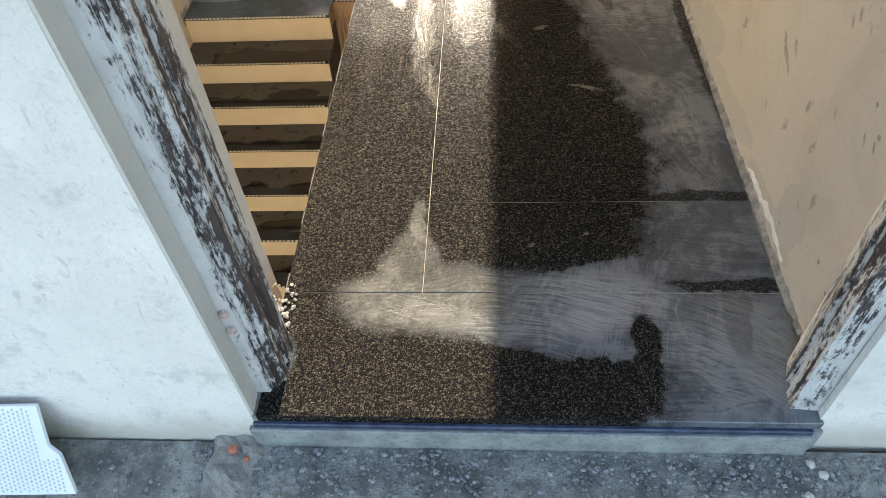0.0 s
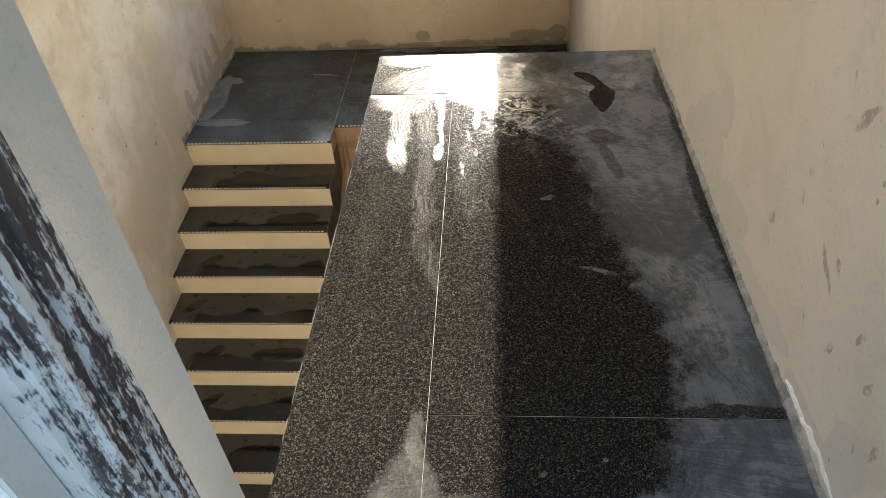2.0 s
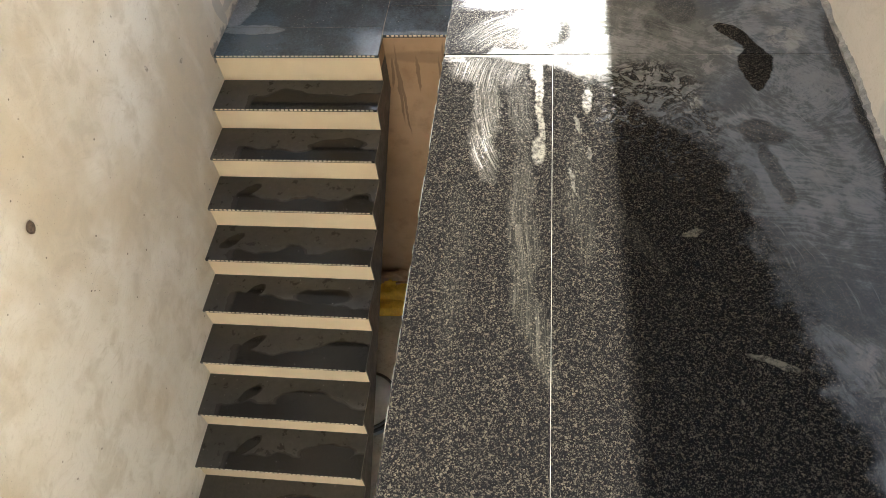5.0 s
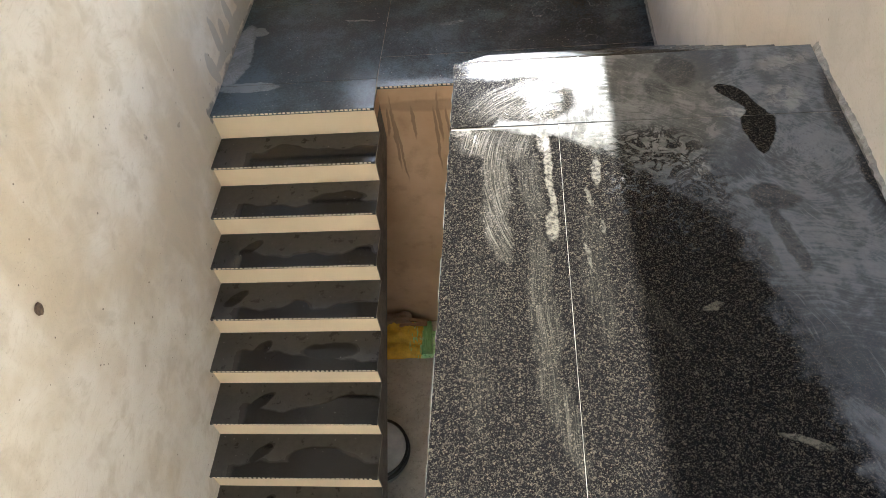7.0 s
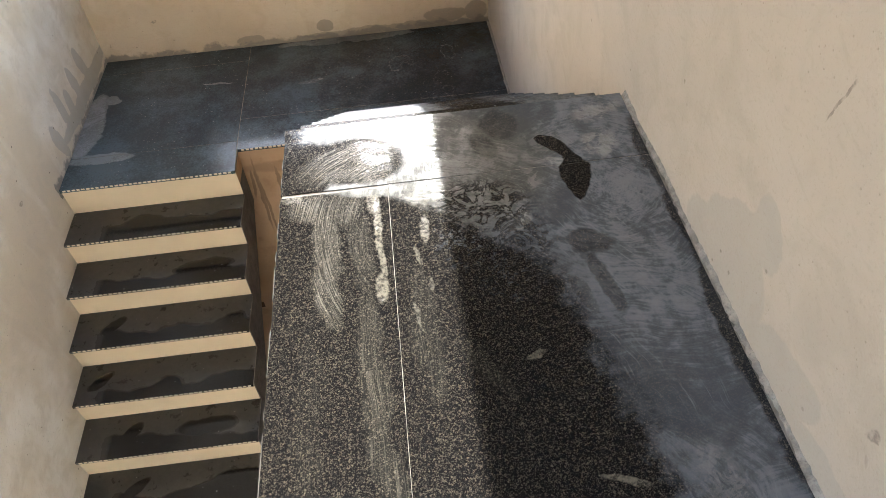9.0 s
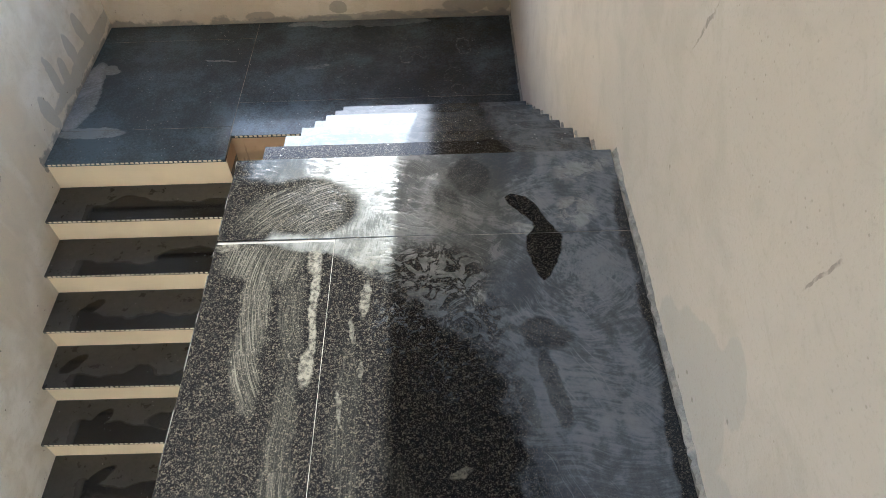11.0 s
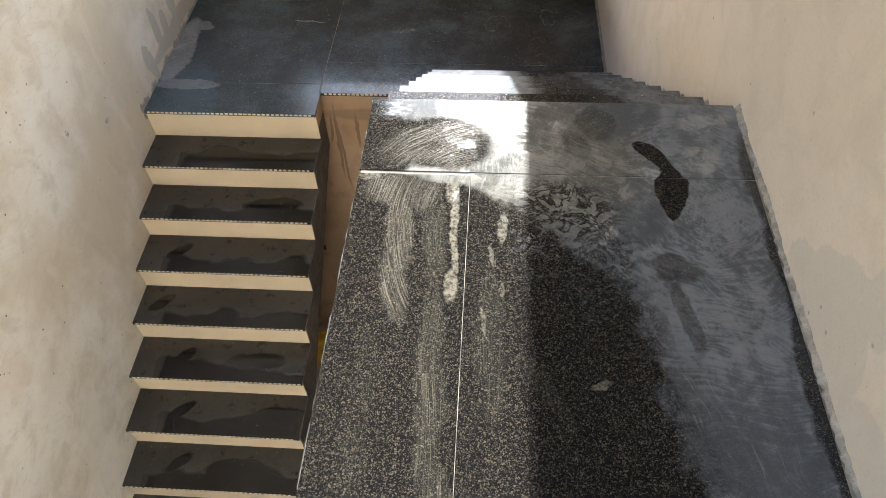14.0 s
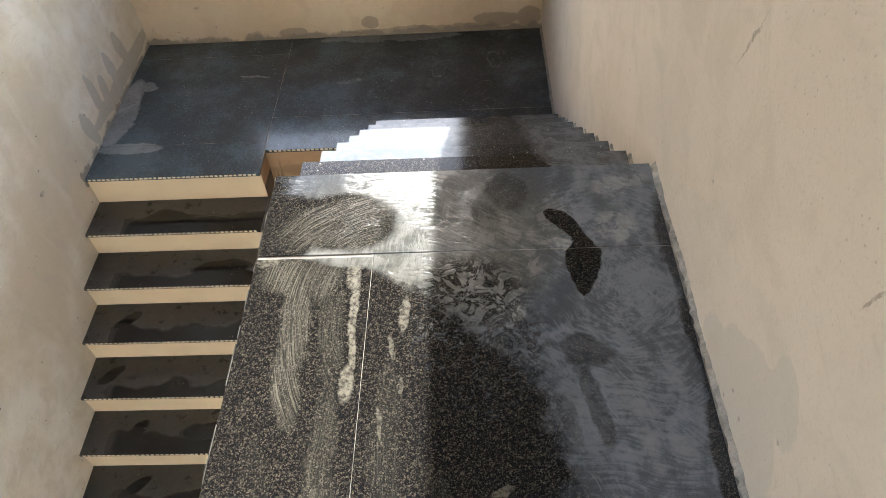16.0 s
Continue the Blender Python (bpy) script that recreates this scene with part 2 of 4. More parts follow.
    trail = s.math('MULTIPLY', s.spots(x, y, [(-0.062, 0.98, 0.028, 0.22, 3, 0.5), (-0.03, 0.74, 0.022, 0.12, 14, 0.5), (0.06, 1.08, 0.03, 0.18, 3, 0.25), (-0.2, 0.9, 0.03, 0.2, 0, 0.12), (0.18, 0.98, 0.02, 0.1, 30, 0.2)], 0.8),
                   s.step(swept(s, 4.0, 1.0, 330, 18, 4, 0.05), 0.46, 0.68, 0.1, 0.7))
    smear = s.math('MAXIMUM', s.math('MAXIMUM', comb, fan), s.math('MAXIMUM', trail, s.math('MULTIPLY', drip, 0.95)))
    pale = s.spots(x, y, [(0.35, 1.55, 0.06, 0.05, 20), (0.29, 1.48, 0.05, 0.05), (0.315, 1.40, 0.03, 0.04), (0.42, 1.61, 0.10, 0.02, -10, 0.7), (0.22, 1.63, 0.08, 0.04, 0, 0.8), (0.25, 1.76, 0.10, 0.07, 0, 0.8), (0.20, 1.53, 0.07, 0.06, 0, 0.9), (0.38, 1.68, 0.09, 0.06, 0, 0.7), (0.60, 1.66, 0.05, 0.06, 0, 0.5), (0.62, 1.80, 0.08, 0.04, 20, 0.5), (0.6, 0.55, 0.05, 0.2, 15, 0.35)], 0.7)
    pale = s.math('MULTIPLY', pale, s.step(s.noise(24, 6, 0.75, warp=0.6), 0.47, 0.53, 0.15, 1.0))
    pale = s.math('MAXIMUM', pale, s.math('MULTIPLY', s.math('MULTIPLY', s.spots(x, y, [(0.20, -0.03, 0.30, 0.09), (0.6, -0.12, 0.12, 0.14, 0, 0.7)], 0.5), arcs), 0.8))
    tone = s.mix(k, (0.062, 0.073, 0.088), (0.130, 0.143, 0.160))
    tone = s.mix(pale, tone, (0.27, 0.275, 0.268))
    olive = s.spots(x, y, [(0.10, 1.66, 0.34, 0.28), (-0.02, -0.01, 0.19, 0.13), (-0.03, 0.15, 0.06, 0.12)], 0.6)
    tone = s.mix(s.math('MULTIPLY', olive, 0.85), tone, s.mix(k, (0.092, 0.089, 0.076), (0.160, 0.154, 0.130)))
    cover = s.math('MULTIPLY', film, s.lerp(k, 0.72, 0.96))
    amount = s.math('MAXIMUM', cover, smear)
    col = s.mix(s.math('MULTIPLY', smear, 0.9), stone, (0.185, 0.168, 0.128))
    col = s.mix(cover, col, tone)
    rough = s.lerp(amount, s.lerp(crystal, s.lerp(s.noise(18, 3), 0.065, 0.10), 0.32), s.lerp(k, 0.16, 0.24))
    s.bump(s.math('ADD', s.math('MULTIPLY', amount, k), s.math('MULTIPLY', s.noise(260, 2), 0.04)), 0.35, 0.0015)
    return s.done(col, rough, spec=s.lerp(amount, s.lerp(crystal, 0.04, 0.02), 0.9))


def granite_tread():
    s = Shader("black_granite_tread")
    rnd = random_of(s)
    n = s.t.nodes.new("ShaderNodeCombineXYZ")
    s.put(n.inputs[0], s.math('MULTIPLY', rnd, 37.0))
    off = s.vec('ADD', s.pos, n.outputs[0])
    stone = s.mix(0.4, stone_flecks(s, 0.7)[0], (0.008, 0.008, 0.009))
    g = s.t.nodes.new("ShaderNodeTexCoord")
    wv = s.vec('ADD', g.outputs["Object"], s.vec('SCALE', s.vec('SUBTRACT', s.noise(7, 3, at=off, color=True), (0.5, 0.5, 0.5)), scale=0.05))
    gx, gy, gz = s.split(wv)
    two, three = s.math('FRACT', s.math('MULTIPLY', rnd, 7.31)), s.math('FRACT', s.math('MULTIPLY', rnd, 23.7))
    wave = s.math('MULTIPLY', s.math('SUBTRACT', s.noise(2.6, 2, at=off), 0.5), 0.30)
    front = s.step(s.math('ADD', gy, wave), 0.118, 0.100)
    front = s.math('MULTIPLY', front, s.step(gx, s.math('ADD', -1.86, s.math('MULTIPLY', two, 0.10)), s.math('ADD', -1.80, s.math('MULTIPLY', two, 0.10))))
    sole = s.spot(s.math('SUBTRACT', gx, s.math('MULTIPLY', three, 0.35)), gy, -1.82, 0.145, 0.085, 0.034, 42, 0.2)
    oval = s.spot(s.math('SUBTRACT', gx, s.math('MULTIPLY', two, 0.3)), gy, -1.35, 0.13, 0.17, 0.055, 4, 0.2)
    sole = s.math('MULTIPLY', sole, s.step(rnd, 0.30, 0.34))
    wet = s.math('MAXIMUM', front, s.math('MAXIMUM', sole, s.math('MULTIPLY', oval, s.step(three, 0.3, 0.5))))
    dry = s.math('MULTIPLY', s.math('SUBTRACT', 1.0, wet), s.lerp(s.noise(13, 5, 0.72, at=off), 0.45, 1.15))
    grime = s.mix(s.noise(30, 4, 0.7), (0.025, 0.0245, 0.0225), (0.084, 0.080, 0.071))
    col = s.mix(dry, stone, grime)
    rim = s.math('MULTIPLY', s.math('MULTIPLY', wet, s.math('SUBTRACT', 1.0, wet)), 1.2)
    col = s.mix(rim, col, (0.10, 0.097, 0.088))
    specks = s.math('MULTIPLY', s.step(s.cells(26, at=off)["Distance"], 0.11, 0.05), s.step(s.noise(6, 3, at=off), 0.48, 0.6))
    col = s.mix(s.math('MULTIPLY', specks, 0.6), col, (0.4, 0.4, 0.38))
    rough = s.lerp(dry, s.lerp(s.noise(12, 3, at=off), 0.07, 0.14), 0.34)
    s.bump(s.noise(150, 2), 0.10, 0.001)
    return s.done(col, rough, spec=0.45)


def granite_flight():
    s = Shader("black_granite_wet_tread")
    stone, crystal = stone_flecks(s)
    x, y, z = s.split(s.warped(0.1, 0.03))
    k, swirl = slurry(s)
    # The pale left share paints the sunlit, sky-reflecting strip into the tread colour.
    left = s.math('MULTIPLY', s.step(y, 2.13, 2.2), s.lerp(s.step(x, 0.17, 0.26), 1.0, 0.15))
    film = s.math('MAXIMUM', s.step(x, 0.42, 0.50, 0.0, 0.6), left)
    soles = s.spots(x, y, [(0.42, 2.03, 0.07, 0.04), (0.42, 2.27, 0.07, 0.04), (0.36, 2.5, 0.07, 0.04), (0.38, 2.74, 0.06, 0.04), (0.33, 3.0, 0.07, 0.04), (0.30, 3.25, 0.07, 0.05)])
    film = s.math('MULTIPLY', film, s.math('SUBTRACT', 1.0, soles))
    amount = s.math('MULTIPLY', film, s.lerp(s.math('MAXIMUM', k, left), 0.5, 0.92))
    tone = s.mix(k, (0.105, 0.118, 0.132), (0.17, 0.185, 0.20))
    col = s.mix(amount, stone, tone)
    specks = s.math('MULTIPLY', s.step(s.cells(46)["Distance"], 0.16, 0.07), s.step(s.noise(7, 3), 0.45, 0.6))
    col = s.mix(s.math('MULTIPLY', specks, 0.6), col, (0.42, 0.42, 0.4))
    rough = s.lerp(amount, s.lerp(crystal, 0.10, 0.22), 0.13)
    s.bump(s.math('MULTIPLY', s.noise(200, 2), 0.3), 0.1, 0.0012)
    return s.done(col, rough, spec=s.lerp(amount, 0.35, 0.8))


def granite_mid():
    s = Shader("black_granite_mid_landing")
    stone = s.mix(0.2, stone_flecks(s, 0.9)[0], (0.008, 0.009, 0.010))
    x, y, z = s.split(s.warped(0.1, 0.03))
    film = s.spots(x, y, [(-1.90, 3.95, 0.085, 0.34, 0, 0.95), (-1.76, 3.60, 0.200, 0.045, 3, 0.5), (-1.830, 4.216, 0.057, 0.046, 0, 0.8),
                          (-0.280, 4.669, 0.475, 0.046, 0, 0.6), (-1.149, 4.288, 0.104, 0.011, -10, 0.6), (-0.526, 4.189, 0.095, 0.018, 15, 0.3)])
    px, py, _ = s.split(s.warped(0.07, 0.075))
    rim = s.spots(px, py, [(0.051, 4.288, 0.038, 0.082, -15), (0.117, 4.325, 0.028, 0.073, 25), (0.325, 4.071, 0.033, 0.073, -25), (0.363, 3.916, 0.033, 0.064, 5), (0.400, 4.370, 0.048, 0.091, 10)], 0.35)
    rim = s.math('MULTIPLY', s.math('MULTIPLY', rim, s.math('SUBTRACT', 1.0, rim)), 2.6)
    film = s.math('MAXIMUM', film, s.math('MULTIPLY', rim, s.noise(60, 3)))
    k, swirl = slurry(s)
    grit = s.step(s.math('ADD', s.math('MULTIPLY', s.noise(2.4, 5, 0.7), 0.7), s.math('MULTIPLY', s.noise(85, 4, 0.8), 0.5)), 0.52, 0.78)
    # Grit, plus a bluish wet gloss painted into the colour, stronger westward.
    grit_gloss = s.math('ADD', s.math('ADD', s.math('MULTIPLY', grit, 0.75), 0.14), s.math('MULTIPLY', s.step(x, 0.3, -1.9), 0.34))
    amount = s.math('MAXIMUM', s.math('MULTIPLY', film, s.lerp(k, 0.4, 1.0)), grit_gloss)
    col = s.mix(amount, stone, s.mix(film, (0.085, 0.112, 0.128), (0.27, 0.285, 0.295)))
    specks = s.math('MULTIPLY', s.step(s.cells(34)["Distance"], 0.15, 0.08), s.step(s.noise(5, 3), 0.46, 0.62))
    col = s.mix(s.math('MULTIPLY', specks, 0.5), col, (0.42, 0.42, 0.4))
    puddle = s.spots(x, y, [(-0.70, 3.62, 0.30, 0.09)], 0.6)
    rough = s.lerp(puddle, s.lerp(film, s.lerp(s.noise(14, 3), 0.17, 0.22), 0.45), 0.07)
    drops = s.step(s.cells(85)["Distance"], 0.5, 0.15)
    s.bump(s.math('ADD', s.math('MULTIPLY', s.noise(150, 2), 0.5), s.math('MULTIPLY', s.math('MULTIPLY', drops, s.step(s.noise(24, 3), 0.42, 0.58)), puddle)), 0.16, 0.0014)
    return s.done(col, rough, spec=0.34)


def plaster(name, light, deep, warm, patches=None, side='x', lowband=None, pits=0.6, marks=None, soft_edge=0.11, nicks=None, repair=(0.37, 0.342, 0.30)):
    s = Shader(name)
    big = s.noise(1.3, 4, 0.6)
    mid = s.noise(6, 4, 0.6, warp=0.6)
    trowel = s.noise(5, 3, 0.6, stretch=(1, 1, 0.35), warp=1.0)
    col = s.mix(s.step(big, 0.36, 0.64), light, warm)
    col = s.mix(s.math('MULTIPLY', s.step(mid, 0.45, 0.68), 0.55), col, deep)
    col = s.mix(s.math('MULTIPLY', s.step(trowel, 0.52, 0.7), 0.3), col, light)
    x, y, z = s.split(s.warped(0.07, 0.025))
    u, v = {'x': (y, z), 'y': (x, z)}[side]
    rough = 0.72
    if patches:
        m = s.spots(u, v, patches, soft_edge)
        col = s.mix(s.math('MULTIPLY', m, 0.62), col, repair)
    if lowband:
        z0, h, tone = lowband
        ragged = s.math('ADD', v, s.math('MULTIPLY', s.math('SUBTRACT', s.noise(7, 4, 0.6), 0.5), -0.16))
        band = s.math('MULTIPLY', s.step(ragged, z0 + h + 0.012, z0 + h - 0.012), s.math('GREATER_THAN', z, z0 - 0.06))
        if side == 'x':
            band = s.math('MULTIPLY', band, s.math('GREATER_THAN', y, 3.35))
        col = s.mix(s.math('MULTIPLY', band, 0.85), col, tone)
    if marks:
        m = s.spots(u, v, marks, 0.4)
        col = s.mix(s.math('MULTIPLY', m, s.step(s.noise(80, 2), 0.3, 0.6, 0.1, 0.75)), col, (0.2, 0.17, 0.14))
    pit = s.math('MULTIPLY', s.step(s.cells(15)["Distance"], 0.09, 0.06), s.step(s.noise(4, 2), 0.45, 0.58))
    tiny = s.math('MULTIPLY', s.step(s.cells(52)["Distance"], 0.14, 0.07), s.step(s.noise(5, 2), 0.5, 0.64))
    hole = s.math('MULTIPLY', s.math('MAXIMUM', pit, s.math('MULTIPLY', tiny, 0.6)), pits)
    col = s.mix(hole, col, (0.15, 0.125, 0.10))
    if nicks:
        n = s.t.nodes.new("ShaderNodeCombineXYZ")
        ry, rz = s.split(s.pos)[1:3]
        s.put(n.inputs[0], s.math('MULTIPLY', s.math('ADD', ry, s.math('MULTIPLY', rz, -0.55)), 34.0))
        s.put(n.inputs[1], s.math('MULTIPLY', rz, 15.0))
        nick = s.math('MULTIPLY', s.step(s.cells(1.0, at=n.outputs[0])["Distance"], 0.20, 0.11), s.step(s.noise(6, 3), 0.48, 0.56))
        nick = s.math('MULTIPLY', nick, s.step(ry, nicks + 0.25, nicks))
        hole = s.math('MAXIMUM', hole, s.math('MULTIPLY', nick, 0.7))
        col = s.mix(s.math('MULTIPLY', nick, 0.6), col, (0.17, 0.14, 0.115))
    bend = s.vec('ADD', s.pos, s.vec('SCALE', s.vec('SUBTRACT', s.noise(2.5, 2, color=True), (0.5, 0.5, 0.5)), scale=0.4))
    sweep = s.noise(1.0, 5, 0.7, at=bend, stretch=(14, 14, 55))
    col = s.mix(s.math('MULTIPLY', s.step(sweep, 0.52, 0.72), 0.45), col, deep)
    grain = s.noise(120, 4, 0.75)
    col = s.mix(s.math('MULTIPLY', s.step(grain, 0.52, 0.72), 0.22), col, tuple(0.6 * c for c in deep))
    h = s.math('SUBTRACT', s.math('ADD', s.math('ADD', s.math('MULTIPLY', mid, 0.6), s.math('MULTIPLY', sweep, 0.3)), s.math('MULTIPLY', grain, 0.25)), s.math('MULTIPLY', hole, 0.8))
    s.bump(h, 0.5, 0.006)
    return s.done(col, rough, spec=0.3)


def white_wash():
    s = Shader("white_putty_exterior")
    big = s.noise(2.2, 5, 0.65)
    col = s.mix(s.step(big, 0.35, 0.65), (0.78, 0.745, 0.69), (0.665, 0.64, 0.595))
    bend = s.vec('ADD', s.pos, s.vec('SCALE', s.vec('SUBTRACT', s.noise(3, 2, color=True), (0.5, 0.5, 0.5)), scale=0.25))
    scrape = s.noise(1.0, 5, 0.7, at=bend, stretch=(22, 22, 30))
    col = s.mix(s.math('MULTIPLY', s.step(scrape, 0.55, 0.72), 0.4), col, (0.5, 0.5, 0.49))
    patch = s.noise(11, 6, 0.75)
    col = s.mix(s.math('MULTIPLY', s.step(patch, 0.53, 0.66), 0.5), col, (0.44, 0.435, 0.42))
    nick = s.step(s.noise(1.0, 4, 0.7, at=bend, stretch=(70, 70, 16)), 0.60, 0.68)
    col = s.mix(s.math('MULTIPLY', nick, 0.45), col, (0.40, 0.395, 0.38))
    col = s.mix(s.math('MULTIPLY', s.step(s.noise(150, 4, 0.75), 0.52, 0.68), 0.3), col, (0.45, 0.44, 0.42))
    chip = s.math('MULTIPLY', s.step(s.cells(26, at=bend)["Distance"], 0.13, 0.06), s.step(s.noise(6, 3), 0.5, 0.62))
    col = s.mix(s.math('MULTIPLY', chip, 0.7), col, (0.30, 0.30, 0.29))
    x, y, z = s.split(s.warped(0.12, 0.06))
    col = s.mix(s.step(z, 0.02, -0.08, 0.0, 0.85), col, (0.50, 0.46, 0.39))
    s.bump(s.math('ADD', s.math('ADD', scrape, patch), s.math('MULTIPLY', s.noise(110, 5, 0.7), 1.1)), 0.8, 0.005)
    return s.done(col, 0.75, spec=0.3)


def concrete(name, a, b, scale=6.0, rough=0.85, bump=0.5):
    s = Shader(name)
    col = s.mix(s.step(s.noise(scale, 5, 0.65), 0.3, 0.7), a, b)
    col = s.mix(s.math('MULTIPLY', s.step(s.noise(scale * 9, 4, 0.7), 0.5, 0.7), 0.5), col, tuple(0.55 * c for c in a))
    col = s.mix(s.math('MULTIPLY', s.step(s.cells(scale * 11)["Distance"], 0.12, 0.06), 0.5), col, tuple(min(1, 1.5 * c) for c in b))
    s.bump(s.math('ADD', s.noise(scale * 4, 4), s.math('MULTIPLY', s.noise(scale * 30, 3), 0.4)), bump, 0.008)
    return s.done(col, rough, spec=0.3)


def plain(name, a, b, scale=20.0, rough=0.5, spec=0.5, bump=0.1, metal=0.0):
    s = Shader(name)
    n = s.noise(scale, 4, 0.6)
    col = s.mix(s.step(n, 0.3, 0.7), a, b)
    s.bump(s.noise(scale * 6, 3), bump, 0.002)
    return s.done(col, s.lerp(n, rough * 0.8, rough * 1.2), metal, spec)


def frame_paint():
    s = Shader("plaster_smeared_dark_frame")
    x, y, z = s.split(s.pos)
    smear = s.noise(16, 6, 0.72, stretch=(1.6, 1.6, 0.5), warp=0.5)
    line = s.noise(60, 4, 0.7, stretch=(1, 1, 0.05))
    fine = s.noise(130, 4, 0.75, stretch=(1, 1, 0.4))
    outer = s.step(s.math('ABSOLUTE', s.math('SUBTRACT', x, 0.205)), 0.45, 0.505, 0.0, 0.11)
    v = s.math('ADD', s.math('ADD', s.math('MULTIPLY', smear, 0.40), s.math('MULTIPLY', line, 0.60)), s.math('ADD', s.math('MULTIPLY', s.math('SUBTRACT', fine, 0.5), 0.45), outer))
    f = s.step(v, 0.485, 0.57)
    brown = s.mix(s.noise(25, 3), (0.025, 0.018, 0.018), (0.065, 0.052, 0.052))
    white = s.mix(s.noise(30, 3), (0.60, 0.60, 0.59), (0.34, 0.34, 0.33))
    col = s.mix(f, brown, white)
    s.bump(s.math('ADD', f, s.math('MULTIPLY', fine, 0.5)), 0.5, 0.003)
    return s.done(col, s.lerp(f, 0.4, 0.8))


def under_wall():
    s = Shader("brown_plaster_with_runs")
    col = s.mix(s.step(s.noise(2.2, 4, 0.6), 0.35, 0.65), (0.47, 0.32, 0.20), (0.39, 0.26, 0.155))
    col = s.mix(s.math('MULTIPLY', s.step(s.noise(9, 4, 0.6), 0.5, 0.72), 0.4), col, (0.25, 0.16, 0.095))
    x, y, z = s.split(s.warped(0.05, 0.012))
    runs = s.spots(x, z, [(-0.90, -1.72, 0.010, 0.30), (-0.88, -1.85, 0.008, 0.28, 2), (-0.77, -1.62, 0.010, 0.14), (-0.93, -1.62, 0.010, 0.12, -3),
                          (-0.63, -1.75, 0.010, 0.28), (-0.60, -1.6, 0.012, 0.2), (-0.55, -1.8, 0.01, 0.3), (-0.6, -1.5, 0.4, 0.05, 0, 0.6)], 0.5)
    col = s.mix(s.math('MULTIPLY', runs, 0.6), col, (0.12, 0.085, 0.06))
    s.bump(s.noise(20, 4), 0.3, 0.006)
    return s.done(col, 0.8, spec=0.25)


WEST_PATCHES = [(3.64, -1.19, 0.05, 0.13, 10), (3.83, -1.10, 0.04, 0.14, 8), (3.95, -1.17, 0.045, 0.12, 0), (4.12, -1.12, 0.05, 0.13, 10),
                (4.32, -1.10, 0.05, 0.13, 12), (4.25, -1.23, 0.6, 0.055, 0)]
EAST_PATCHES = [(1.12, 0.18, 0.15, 0.065, -30), (1.02, 0.26, 0.055, 0.075, -35), (1.08, 0.09, 0.13, 0.12, 0), (1.24, 0.05, 0.10, 0.08, -30), (0.84, 0.065, 0.14, 0.065, -15),
                (0.58, 0.035, 0.22, 0.045, -8), (0.10, 0.11, 0.06, 0.08, 20), (0.2, 0.03, 0.15, 0.04)]
M_SLAB = granite_slab()
M_TREAD = granite_tread()
M_FLIGHT = granite_flight()
M_MID = granite_mid()
M_WEST = plaster("putty_plaster_west", (0.74, 0.695, 0.615), (0.52, 0.455, 0.355), (0.585, 0.505, 0.38),
                 patches=WEST_PATCHES, lowband=(-1.325, 0.025, (0.2, 0.19, 0.175)), marks=[(3.0, -1.1, 0.02, 0.012), (2.7, -0.9, 0.012, 0.02)], pits=0.95, repair=(0.35, 0.338, 0.30))
# West wall's putty again, with the east side's shade put into darker tones.
M_EAST = plaster("putty_plaster_east_shaded", (0.475, 0.42, 0.352), (0.385, 0.335, 0.272), (0.445, 0.388, 0.32), patches=EAST_PATCHES, nicks=0.45,
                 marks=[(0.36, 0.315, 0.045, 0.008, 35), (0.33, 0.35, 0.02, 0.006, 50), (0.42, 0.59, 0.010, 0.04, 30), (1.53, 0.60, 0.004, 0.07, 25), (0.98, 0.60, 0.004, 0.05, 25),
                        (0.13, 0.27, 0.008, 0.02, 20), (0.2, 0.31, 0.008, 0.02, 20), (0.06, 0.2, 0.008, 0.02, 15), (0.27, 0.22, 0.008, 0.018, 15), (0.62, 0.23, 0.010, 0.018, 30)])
M_NORTH = plaster("putty_plaster_north", (0.54, 0.45, 0.33), (0.44, 0.35, 0.24), (0.49, 0.39, 0.27), side='y', repair=(0.20, 0.175, 0.14),
                  patches=[(0.42, -1.25, 0.15, 0.055), (-0.42, -1.23, 0.055, 0.045), (0.64, -1.24, 0.085, 0.065), (-0.95, -1.28, 0.1, 0.045), (-0.1, -1.30, 0.5, 0.028)],
                  lowband=(-1.325, 0.032, (0.2, 0.18, 0.15)), marks=[(-1.55, -1.06, 0.02, 0.006, 20), (-0.35, -0.85, 0.01, 0.02), (-0.28, -0.9, 0.008, 0.015)])
M_REVEAL = plaster("grey_plaster_reveal", (0.52, 0.50, 0.46), (0.44, 0.42, 0.38), (0.50, 0.48, 0.43), pits=0.3)
M_WHITE = white_wash()
# Unseen ceiling, toned darker than the walls to cut bounce on the landing.
M_CEIL = plaster("dimmed_ceiling_plaster", (0.40, 0.37, 0.32), (0.33, 0.3, 0.26), (0.38, 0.34, 0.29), pits=0.2)
M_UNDER = under_wall()
M_FLOOR = concrete("cement_floor", (0.40, 0.375, 0.335), (0.56, 0.53, 0.485), 4.0, 0.7, 0.25)
M_GROUND = concrete("dusty_cement_ground", (0.115, 0.115, 0.103), (0.40, 0.385, 0.34), 13.0, 0.9, 1.0)
M_MORTAR = concrete("rough_mortar", (0.16, 0.15, 0.135), (0.34, 0.32, 0.285), 22.0)
M_CORE = concrete("dark_step_core", (0.09, 0.08, 0.07), (0.15, 0.135, 0.115), 12.0)
M_RISER = plain("cream_glazed_tile", (0.76, 0.63, 0.44), (0.72, 0.59, 0.41), 5.0, 0.15, 0.5, 0.01)
M_CREAM = plain("cream_trim", (0.80, 0.71, 0.54), (0.66, 0.56, 0.41), 60.0, 0.5)
